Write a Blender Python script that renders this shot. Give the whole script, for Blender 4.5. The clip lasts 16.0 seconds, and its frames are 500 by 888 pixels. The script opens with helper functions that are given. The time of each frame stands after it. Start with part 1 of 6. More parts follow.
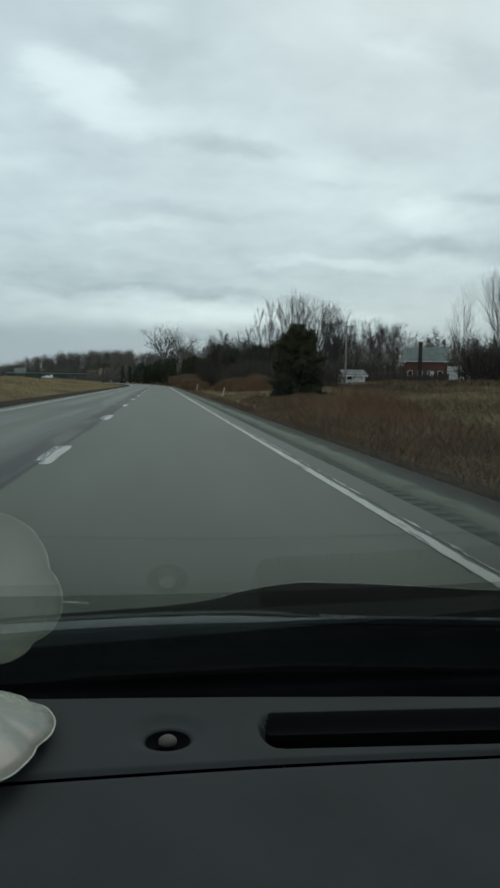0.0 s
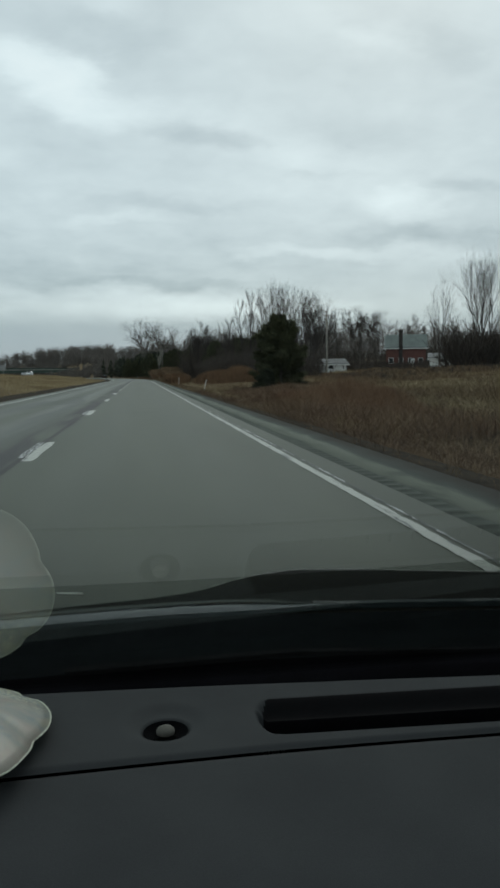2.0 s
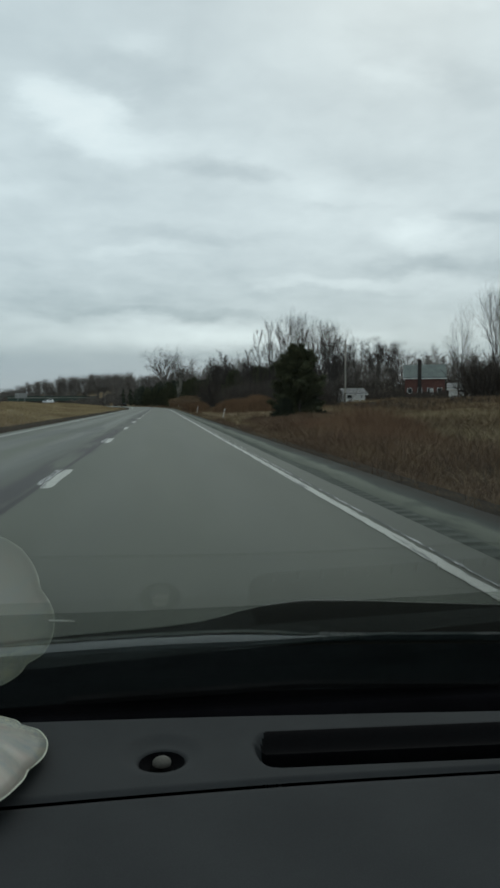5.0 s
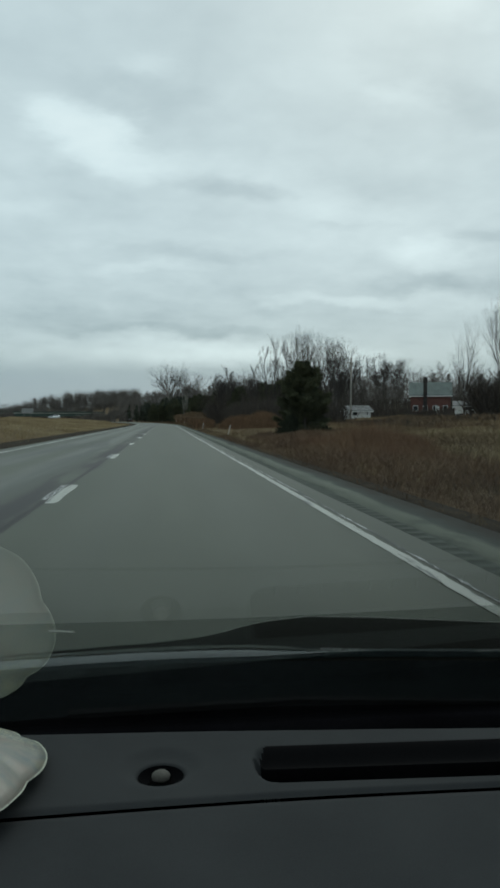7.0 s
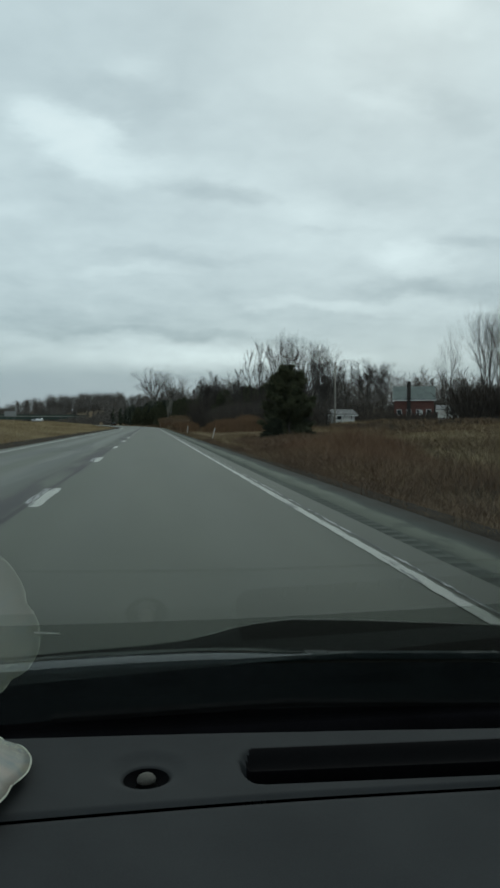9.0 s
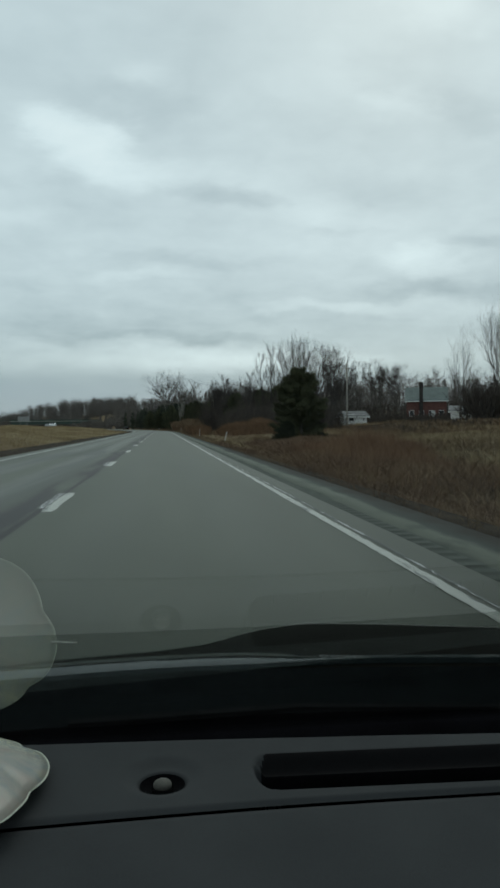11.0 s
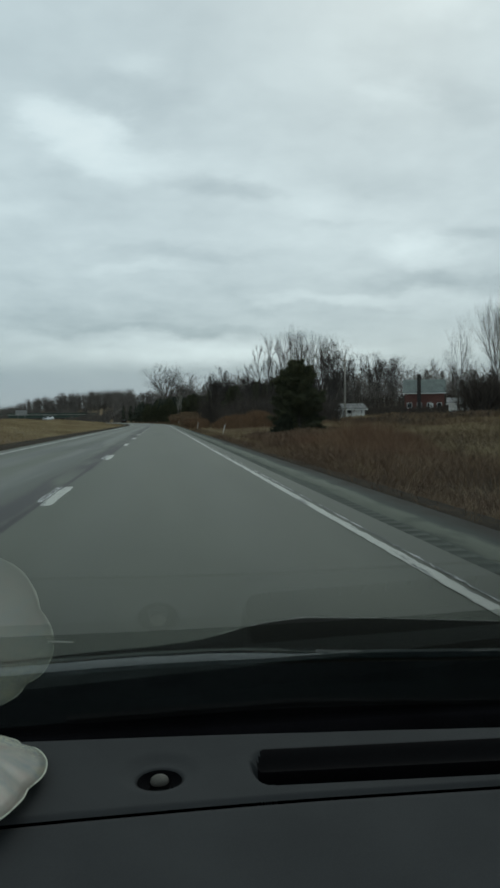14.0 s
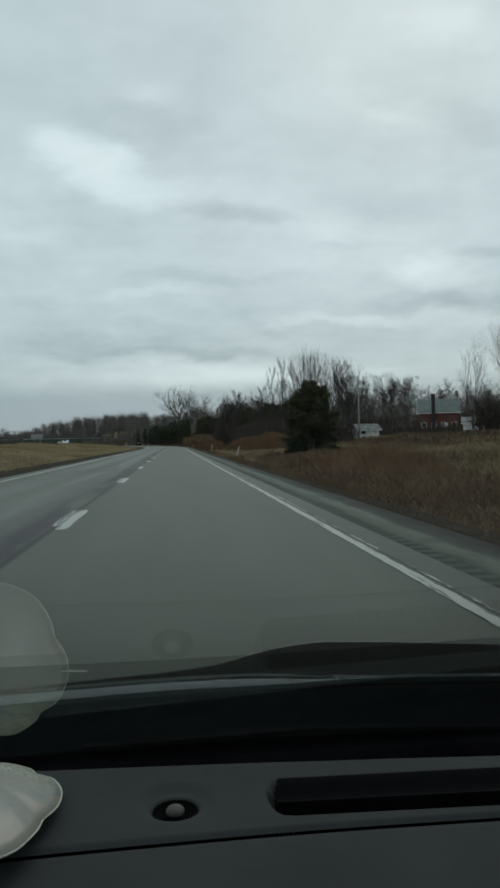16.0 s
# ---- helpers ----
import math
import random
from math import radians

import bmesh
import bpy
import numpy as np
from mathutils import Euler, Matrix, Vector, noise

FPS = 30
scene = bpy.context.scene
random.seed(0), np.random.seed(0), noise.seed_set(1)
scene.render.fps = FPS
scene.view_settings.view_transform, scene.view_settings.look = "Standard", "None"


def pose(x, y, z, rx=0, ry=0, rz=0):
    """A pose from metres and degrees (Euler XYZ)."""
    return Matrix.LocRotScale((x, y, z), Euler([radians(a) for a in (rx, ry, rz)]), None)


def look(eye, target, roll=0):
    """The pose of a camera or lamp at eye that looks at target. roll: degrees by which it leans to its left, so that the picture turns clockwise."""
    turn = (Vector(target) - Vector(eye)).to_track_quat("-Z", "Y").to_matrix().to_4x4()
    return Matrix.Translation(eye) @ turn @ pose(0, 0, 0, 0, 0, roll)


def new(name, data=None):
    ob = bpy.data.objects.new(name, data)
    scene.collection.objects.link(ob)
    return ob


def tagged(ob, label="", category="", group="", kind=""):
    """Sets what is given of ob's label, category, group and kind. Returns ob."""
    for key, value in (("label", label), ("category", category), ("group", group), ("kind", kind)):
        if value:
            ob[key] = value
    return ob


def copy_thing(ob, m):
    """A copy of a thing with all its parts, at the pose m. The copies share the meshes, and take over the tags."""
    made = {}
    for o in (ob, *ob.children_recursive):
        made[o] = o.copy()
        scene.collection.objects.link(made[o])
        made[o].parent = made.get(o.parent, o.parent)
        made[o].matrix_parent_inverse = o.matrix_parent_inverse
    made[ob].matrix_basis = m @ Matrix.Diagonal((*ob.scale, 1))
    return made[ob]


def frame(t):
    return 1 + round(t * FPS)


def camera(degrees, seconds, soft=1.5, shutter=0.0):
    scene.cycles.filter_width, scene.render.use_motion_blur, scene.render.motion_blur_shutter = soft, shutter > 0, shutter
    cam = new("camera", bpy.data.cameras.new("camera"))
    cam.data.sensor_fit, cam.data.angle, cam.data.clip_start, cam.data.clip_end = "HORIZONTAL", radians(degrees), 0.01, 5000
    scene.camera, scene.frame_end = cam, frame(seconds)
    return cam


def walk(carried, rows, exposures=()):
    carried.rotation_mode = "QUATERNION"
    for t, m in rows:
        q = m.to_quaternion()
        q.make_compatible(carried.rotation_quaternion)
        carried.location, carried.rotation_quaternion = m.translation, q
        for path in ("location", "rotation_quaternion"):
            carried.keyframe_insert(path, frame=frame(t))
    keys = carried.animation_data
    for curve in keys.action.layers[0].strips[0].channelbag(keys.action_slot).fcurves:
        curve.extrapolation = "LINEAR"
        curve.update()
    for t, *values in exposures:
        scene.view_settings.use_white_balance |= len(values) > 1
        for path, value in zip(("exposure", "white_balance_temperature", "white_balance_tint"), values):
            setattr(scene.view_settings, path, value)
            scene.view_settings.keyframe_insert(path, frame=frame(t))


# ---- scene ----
cam = camera(38.3, 16.0, soft=3.0)

# seconds, place, then yaw, pitch and roll in degrees
PATH = [
    (0.0, -0.0097, 0.0055, 1.2288, -7.251, -4.874, 0.860),
    (0.5, -0.0103, 0.0079, 1.2279, -6.139, -4.863, 0.631),
    (1.0, -0.0137, 0.0082, 1.2287, -7.598, -6.187, -0.328),
    (1.5, -0.0135, 0.0106, 1.2230, -8.282, -6.323, -0.190),
    (2.0, -0.0149, 0.0117, 1.2231, -8.564, -5.553, -0.617),
    (2.5, -0.0136, 0.0106, 1.2236, -8.280, -5.231, -0.353),
    (3.0, -0.0152, 0.0110, 1.2241, -8.875, -4.938, -0.894),
    (3.5, -0.0021, 0.0073, 1.2246, -8.131, -4.821, -0.961),
    (4.0, 0.0022, 0.0029, 1.2262, -7.816, -3.682, 0.015),
    (4.5, 0.0008, 0.0059, 1.2252, -7.206, -3.429, -0.329),
    (7.0, 0.0043, -0.0004, 1.2219, -6.710, -1.929, 0.056),
    (7.5, 0.0014, -0.0013, 1.2231, -7.967, -1.932, -0.744),
    (8.0, 0.0017, -0.0012, 1.2229, -8.411, -1.907, -0.653),
    (8.5, 0.0024, -0.0016, 1.2230, -7.975, -1.391, -0.478),
    (9.0, 0.0024, -0.0010, 1.2203, -7.953, -1.639, 0.193),
    (9.5, 0.0012, 0.0025, 1.2190, -7.208, -1.690, -0.057),
    (10.0, 0.0004, -0.0027, 1.2217, -6.994, -1.395, -0.448),
    (12.5, 0.0052, -0.0101, 1.2270, -7.058, -1.813, -0.237),
    (13.0, 0.0052, -0.0101, 1.2270, -7.440, -2.063, -0.237),
    (13.5, 0.0045, -0.0111, 1.2310, -6.906, -1.546, -0.634),
    (14.0, 0.0045, -0.0111, 1.2310, -7.126, -1.994, -0.634),
    (14.5, 0.0052, -0.0108, 1.2285, -6.861, -1.391, -0.602),
    (15.0, 0.0052, -0.0108, 1.2285, -6.650, -0.895, -0.602),
    (15.5, 0.0044, -0.0074, 1.2302, -6.738, -0.611, -1.268),
    (16.0, 0.0057, -0.0121, 1.2344, -6.023, -0.256, -1.259),
]


CAR_Y = 4.0  # where the car stands along the road


def held(x, y, z, yaw, pitch, roll):
    return pose(x, y + CAR_Y, z) @ pose(0, 0, 0, 0, 0, yaw) @ pose(0, 0, 0, 90 + pitch) @ pose(0, 0, 0, 0, 0, roll)


walk(cam, [(row[0], held(*row[1:])) for row in PATH], exposures=[(0.0, 0.08, 6480, 9.5), (2.0, 0.08, 6560, 11.0), (3.2, 0.08, 6680, 13.0), (4.5, 0.07, 6620, 12.5), (7.0, 0.03, 6440, 8.0), (10.0, 0.0, 6430, 8.0), (12.5, 0.0, 6460, 9.0), (14.5, -0.03, 6490, 10.0), (16.0, -0.04, 6500, 10.5)])

# ---------------------------------------------------------------- sky and light
world = bpy.data.worlds.new("overcast_sky")
scene.world = world
world.use_nodes = True


class Nodes:
    """Small helper to write node trees."""

    def __init__(self, tree):
        self.tree = tree
        tree.nodes.clear()

    def add(self, kind, **values):
        node = self.tree.nodes.new(kind)
        for key, value in values.items():
            if key == "op":
                node.operation = value
            elif key == "blend":
                node.blend_type = value
            elif key == "dt":
                node.data_type = value
        return node

    def put(self, socket, value):
        if isinstance(value, bpy.types.NodeSocket):
            self.tree.links.new(value, socket)
        else:
            socket.default_value = value

    def math(self, op, a, b=0.0, c=None, clamp=False):
        node = self.add("ShaderNodeMath", op=op)
        node.use_clamp = clamp
        self.put(node.inputs[0], a)
        self.put(node.inputs[1], b)
        if c is not None:
            self.put(node.inputs[2], c)
        return node.outputs[0]

    def vmath(self, op, a, b=(0, 0, 0)):
        node = self.add("ShaderNodeVectorMath", op=op)
        self.put(node.inputs[0], a)
        self.put(node.inputs[1], b)
        return node.outputs["Value"] if op in ("DOT_PRODUCT", "LENGTH", "DISTANCE") else node.outputs["Vector"]

    def noise(self, vector, scale, detail=4.0, rough=0.55, distortion=0.0):
        node = self.add("ShaderNodeTexNoise")
        self.put(node.inputs["Vector"], vector)
        node.inputs["Scale"].default_value = scale
        node.inputs["Detail"].default_value = detail
        node.inputs["Roughness"].default_value = rough
        node.inputs["Distortion"].default_value = distortion
        return node.outputs["Fac"]

    def span(self, value, a, b, lo=0.0, hi=1.0, smooth=True):
        node = self.add("ShaderNodeMapRange")
        node.interpolation_type = "SMOOTHSTEP" if smooth else "LINEAR"
        self.put(node.inputs[0], value)
        for i, v in zip((1, 2, 3, 4), (a, b, lo, hi)):
            node.inputs[i].default_value = v
        return node.outputs[0]

    def mix(self, fac, a, b, blend="MIX"):
        node = self.add("ShaderNodeMix", dt="RGBA")
        node.blend_type = blend
        self.put(node.inputs[0], fac)
        self.put(node.inputs[6], (*a, 1) if isinstance(a, tuple) else a)
        self.put(node.inputs[7], (*b, 1) if isinstance(b, tuple) else b)
        return node.outputs[2]

    def ramp(self, fac, stops):
        node = self.add("ShaderNodeValToRGB")
        self.put(node.inputs[0], fac)
        ramp = node.color_ramp
        while len(ramp.elements) < len(stops):
            ramp.elements.new(0.5)
        for element, (at, colour) in zip(ramp.elements, stops):
            element.position, element.color = at, (*colour, 1)
        return node.outputs[0]


# places in the sky ahead: across, up, half width, half height (all over the distance ahead), and tone
CLOUD_BRIGHT = ((-0.100, 0.377, 0.071, 0.036, 0.15), (-0.134, 0.409, 0.067, 0.019, 0.09), (-0.037, 0.344, 0.073, 0.023, 0.105), (0.114, 0.341, 0.112, 0.022, 0.045), (0.340, 0.454, 0.067, 0.022, 0.0525), (0.406, 0.590, 0.094, 0.036, 0.0675), (0.380, 0.239, 0.056, 0.026, 0.12), (0.268, 0.170, 0.126, 0.010, 0.09), (-0.026, 0.204, 0.069, 0.008, 0.06), (0.067, 0.093, 0.210, 0.020, 0.15), (0.234, 0.300, 0.108, 0.028, 0.0525), (0.445, 0.165, 0.079, 0.012, 0.06), (-0.174, 0.283, 0.066, 0.015, 0.045), (-0.010, 0.484, 0.046, 0.015, 0.045))
CLOUD_DARK = ((-0.022, 0.431, 0.088, 0.042, -0.066), (0.094, 0.314, 0.067, 0.015, -0.084), (0.233, 0.427, 0.124, 0.030, -0.03), (0.433, 0.460, 0.065, 0.036, -0.054), (0.315, 0.496, 0.058, 0.032, -0.036), (0.466, 0.267, 0.066, 0.012, -0.066), (0.419, 0.194, 0.176, 0.014, -0.084), (0.028, 0.229, 0.166, 0.012, -0.054), (-0.131, 0.140, 0.151, 0.020, -0.06), (0.028, 0.124, 0.207, 0.009, -0.072), (0.308, 0.328, 0.127, 0.030, -0.03), (-0.152, 0.329, 0.066, 0.013, -0.036), (0.170, 0.161, 0.073, 0.011, -0.042), (0.250, 0.277, 0.058, 0.006, -0.036), (0.47, 0.36, 0.20, 0.22, -0.024))


def build_sky():
    n = Nodes(world.node_tree)
    way = n.add("ShaderNodeTexCoord").outputs["Generated"]
    parts = n.add("ShaderNodeSeparateXYZ")
    n.put(parts.inputs[0], way)
    up = n.math("MAXIMUM", parts.outputs[2], 0.0)
    # the cloud deck: a flat sheet seen from below
    lift = n.math("ADD", up, 0.2)
    plane = n.add("ShaderNodeCombineXYZ")
    n.put(plane.inputs[0], n.math("DIVIDE", parts.outputs[0], lift))
    n.put(plane.inputs[1], n.math("DIVIDE", parts.outputs[1], lift))
    flat = plane.outputs[0]
    big = n.noise(n.vmath("ADD", flat, (3.7, 1.2, 0)), 1.1, 2.0, 0.45, 0.3)
    mid = n.noise(n.vmath("ADD", n.vmath("MULTIPLY", flat, (1.0, 0.8, 1)), (8.1, 4.4, 0)), 3.2, 3.5, 0.5, 0.25)
    fine = n.noise(n.vmath("ADD", flat, (1.3, 9.0, 2.0)), 9.0, 4.0, 0.5, 0.2)
    tone = n.math("ADD", n.math("MULTIPLY", big, 0.14), n.math("MULTIPLY", mid, 0.18))
    tone = n.math("ADD", tone, n.math("MULTIPLY", fine, 0.13))
    tone = n.math("ADD", n.math("MULTIPLY", n.math("SUBTRACT", tone, 0.225), 0.80), 0.05)

    # thinner, brighter places in the deck and heavier, darker ones, as they lie ahead over the road
    ahead = n.math("MAXIMUM", parts.outputs[1], 0.05)
    front = n.add("ShaderNodeCombineXYZ")
    n.put(front.inputs[0], n.math("DIVIDE", parts.outputs[0], ahead))
    n.put(front.inputs[1], n.math("DIVIDE", parts.outputs[2], ahead))
    swirl = n.add("ShaderNodeTexNoise")
    n.put(swirl.inputs["Vector"], n.vmath("MULTIPLY", front.outputs[0], (1.0, 2.2, 1.0)))
    swirl.inputs["Scale"].default_value, swirl.inputs["Detail"].default_value, swirl.inputs["Roughness"].default_value = 9.0, 5.0, 0.55
    bent = n.vmath("ADD", front.outputs[0], n.vmath("MULTIPLY", n.vmath("SUBTRACT", swirl.outputs["Color"], (0.5, 0.5, 0.5)), (0.16, 0.06, 0.0)))
    for a, e, wide, tall, amount in CLOUD_BRIGHT + CLOUD_DARK:
        off = n.vmath("MULTIPLY", n.vmath("SUBTRACT", bent, (a, e, 0.0)), (1 / wide, 1 / tall, 0.0))
        tone = n.math("ADD", tone, n.math("MULTIPLY", n.span(n.vmath("LENGTH", off), 1.45, 0.15), amount))
    # a slate bank low over the horizon
    tone = n.math("SUBTRACT", tone, n.math("MULTIPLY", n.span(up, 0.24, 0.13), 0.075))
    bank = n.span(up, 0.090, 0.045)
    tone = n.math("SUBTRACT", tone, n.math("MULTIPLY", bank, 0.19))
    cloud = n.ramp(n.math("ADD", tone, 0.5, clamp=True),
                   [(0.18, (0.19, 0.26, 0.32)), (0.36, (0.33, 0.41, 0.45)), (0.52, (0.515, 0.605, 0.645)), (0.68, (0.69, 0.795, 0.835)), (0.86, (0.86, 0.945, 0.97))])
    cloud = n.mix(n.math("MULTIPLY", n.span(up, 0.095, 0.040), 0.65), cloud, (0.33, 0.42, 0.50))
    air = n.add("ShaderNodeTexSky")
    air.sky_type, air.sun_disc = "NISHITA", False
    air.sun_elevation, air.sun_rotation = radians(35), radians(20)
    out = n.mix(1.0, cloud, n.vmath("MULTIPLY", air.outputs[0], (0.01, 0.01, 0.01)), "ADD")
    background = n.add("ShaderNodeBackground")
    n.put(background.inputs[0], out)
    background.inputs[1].default_value = 0.95
    n.put(n.add("ShaderNodeOutputWorld").inputs[0], background.outputs[0])


build_sky()
sun = new("sun", bpy.data.lights.new("sun", "SUN"))
sun.data.energy, sun.data.angle, sun.data.color = 0.5, radians(30), (1.0, 0.97, 0.93)
sun.matrix_world = look((20, 60, 60), (0, 0, 0))

# ---------------------------------------------------------------- materials


def surface(name, build, rough=0.8, metal=0.0, spec=0.5):
    """A procedural material; build(n, p) gives (colour, bump height or None, bump strength, bump distance)."""
    m = bpy.data.materials.new(name)
    m.use_nodes = True
    n = Nodes(m.node_tree)
    where = n.add("ShaderNodeTexCoord").outputs["Object"]
    shader = n.add("ShaderNodeBsdfPrincipled")
    colour, height, strength, distance = build(n, where)
    n.put(shader.inputs["Base Color"], (*colour, 1) if isinstance(colour, tuple) else colour)
    n.put(shader.inputs["Roughness"], rough if not callable(rough) else rough(n, where))
    shader.inputs["Metallic"].default_value = metal
    shader.inputs["Specular IOR Level"].default_value = spec
    if height is not None:
        bump = n.add("ShaderNodeBump")
        bump.inputs["Strength"].default_value, bump.inputs["Distance"].default_value = strength, distance
        n.put(bump.inputs["Height"], height)
        n.put(shader.inputs["Normal"], bump.outputs[0])
    n.put(n.add("ShaderNodeOutputMaterial").inputs[0], shader.outputs[0])
    return m


def speckled(name, dark, light, scale=8.0, fine=60.0, rough=0.8, strength=0.3, distance=0.01, metal=0.0, spec=0.5):
    def build(n, p):
        a = n.noise(p, scale, 5.0, 0.6)
        b = n.noise(p, fine, 3.0, 0.6)
        both = n.math("ADD", n.math("MULTIPLY", a, 0.65), n.math("MULTIPLY", b, 0.35))
        return n.mix(n.span(both, 0.34, 0.66), dark, light), b, strength, distance
    return surface(name, build, rough, metal, spec)


def per_piece(name, dark, light, rough=0.85, scale=3.0, spec=0.3):
    """Colour varies from blade to blade, and along the stand."""
    def build(n, p):
        island = n.add("ShaderNodeNewGeometry").outputs["Random Per Island"]
        wide = n.noise(p, scale, 3.0, 0.55)
        mixed = n.math("ADD", n.math("MULTIPLY", island, 0.55), n.math("MULTIPLY", wide, 0.45))
        return n.mix(n.span(mixed, 0.24, 0.76), dark, light), None, 0, 0
    return surface(name, build, rough, 0.0, spec)


def asphalt_build(base, light, lanes):
    def build(n, p):
        split = n.add("ShaderNodeSeparateXYZ")
        n.put(split.inputs[0], p)
        u = split.outputs[0]
        stretched = n.vmath("MULTIPLY", p, (1.0, 0.12, 1.0))
        wide = n.noise(stretched, 0.7, 5.0, 0.6, 0.4)
        grit = n.noise(p, 55.0, 3.0, 0.7)
        both = n.math("ADD", n.math("MULTIPLY", wide, 0.6), n.math("MULTIPLY", grit, 0.4))
        colour = n.mix(n.span(both, 0.3, 0.7), base, light)
        if lanes:
            wobble = n.math("MULTIPLY", n.math("SUBTRACT", n.noise(p, 0.35, 3.0), 0.5), 0.5)
            at = n.math("ADD", u, wobble)
            # sealed joint beside the lane line, patched in places
            joint = n.span(n.math("ABSOLUTE", n.math("ADD", at, 2.05)), 0.42, 0.10)
            joint = n.math("MULTIPLY", joint, n.span(n.noise(stretched, 0.9, 5.0, 0.65), 0.36, 0.54))
            colour = n.mix(n.math("MULTIPLY", joint, 0.92), colour, (0.03, 0.031, 0.033))
            gap = n.span(n.math("ABSOLUTE", n.math("ADD", u, 1.80)), 0.07, 0.025)
            gap = n.math("MULTIPLY", gap, n.span(n.noise(stretched, 1.4, 4.0, 0.6), 0.34, 0.5))
            colour = n.mix(n.math("MULTIPLY", gap, 0.85), colour, (0.022, 0.023, 0.024))
            # polished wheel tracks of the far lane are paler
            for track in (-4.6, -3.0):
                pale = n.span(n.math("ABSOLUTE", n.math("SUBTRACT", at, track)), 0.7, 0.1)
                colour = n.mix(n.math("MULTIPLY", pale, 0.42), colour, (0.20, 0.216, 0.205))
            for track in (-0.75, 0.95):
                pale = n.span(n.math("ABSOLUTE", n.math("SUBTRACT", at, track)), 0.55, 0.1)
                colour = n.mix(n.math("MULTIPLY", pale, 0.12), colour, (0.138, 0.15, 0.137))
            # broad dark repairs along the far lane
            repair = n.math("MULTIPLY", n.span(n.noise(n.vmath("MULTIPLY", p, (0.9, 0.05, 1.0)), 0.8, 3.0, 0.5, 0.5), 0.50, 0.60), n.span(n.math("ABSOLUTE", n.math("ADD", at, 3.6)), 1.6, 1.0))
            colour = n.mix(n.math("MULTIPLY", repair, 0.5), colour, (0.050, 0.056, 0.053))
            crack = n.noise(stretched, 1.6, 6.0, 0.7, 1.2)
            crack = n.span(n.math("ABSOLUTE", n.math("SUBTRACT", crack, 0.5)), 0.012, 0.0)
            colour = n.mix(n.math("MULTIPLY", crack, 0.08), colour, (0.035, 0.036, 0.037))
        return colour, grit, 0.35, 0.006
    return build


M = {}
M["asphalt"] = surface("asphalt", asphalt_build((0.076, 0.088, 0.068), (0.113, 0.126, 0.098), True), 0.75)


def banded_shoulder(n, p):
    colour, grit, strength, distance = asphalt_build((0.040, 0.049, 0.043), (0.070, 0.082, 0.073), False)(n, p)
    split = n.add("ShaderNodeSeparateXYZ")
    n.put(split.inputs[0], p)
    edge = n.math("ADD", split.outputs[0], n.math("MULTIPLY", n.math("SUBTRACT", n.noise(n.vmath("MULTIPLY", p, (1, 0.3, 1)), 1.1, 5.0, 0.65), 0.5), 0.55))
    band = n.span(n.math("ABSOLUTE", n.math("SUBTRACT", edge, 2.98)), 0.30, 0.12)
    band = n.math("MULTIPLY", band, n.span(n.noise(n.vmath("MULTIPLY", p, (1, 0.4, 1)), 2.4, 4.0, 0.6), 0.25, 0.55, 0.45, 1.0))
    pale = n.mix(grit, (0.112, 0.122, 0.098), (0.195, 0.208, 0.172))
    litter = n.math("MULTIPLY", n.span(edge, 3.12, 3.55), n.span(n.noise(n.vmath("MULTIPLY", p, (1, 0.5, 1)), 3.0, 5.0, 0.65), 0.3, 0.6, 0.45, 1.0))
    return n.mix(litter, n.mix(band, colour, pale), n.mix(grit, (0.022, 0.021, 0.016), (0.052, 0.046, 0.035))), grit, strength, distance


M["shoulder"] = surface("banded_shoulder_asphalt", banded_shoulder, 0.9, 0.0, 0.15)
M["worn_shoulder"] = surface("worn_asphalt", asphalt_build((0.125, 0.137, 0.132), (0.20, 0.213, 0.205), False), 0.85)
def gritty_rumble(n, p):
    colour, grit, strength, distance = asphalt_build((0.080, 0.092, 0.077), (0.125, 0.139, 0.117), False)(n, p)
    dirt = n.span(n.noise(n.vmath("MULTIPLY", p, (1.0, 0.25, 1.0)), 2.2, 5.0, 0.65), 0.42, 0.62)
    return n.mix(n.math("MULTIPLY", dirt, 0.4), colour, (0.045, 0.052, 0.045)), grit, strength, distance


M["rumble"] = surface("rumble_asphalt", gritty_rumble, 0.95, 0.0, 0.15)
# groove faces are coloured darker for dirt and for the shade of their depth
def worn_groove(n, p):
    colour, grit, strength, distance = asphalt_build((0.040, 0.046, 0.039), (0.064, 0.071, 0.061), False)(n, p)
    filled = n.span(n.noise(n.vmath("MULTIPLY", p, (0.6, 0.12, 1.0)), 2.0, 4.0, 0.65), 0.42, 0.60)
    grain = n.span(n.noise(p, 9.0, 4.0, 0.6), 0.35, 0.65, 0.5, 1.0)
    return n.mix(n.math("MULTIPLY", filled, n.math("MULTIPLY", grain, 0.75)), colour, (0.078, 0.088, 0.074)), grit, strength, distance


M["groove"] = surface("dirty_shaded_groove_asphalt", worn_groove, 0.95, 0.0, 0.15)


def worn_paint(n, p):
    chips = n.noise(n.vmath("MULTIPLY", p, (1.0, 0.06, 1.0)), 13.0, 5.0, 0.7, 0.5)
    grit = n.noise(p, 70.0, 3.0)
    return n.mix(n.span(chips, 0.52, 0.62), n.mix(grit, (0.37, 0.385, 0.345), (0.51, 0.52, 0.475)), (0.14, 0.15, 0.15)), grit, 0.3, 0.003


M["paint"] = surface("worn_white_paint", worn_paint, 0.7)


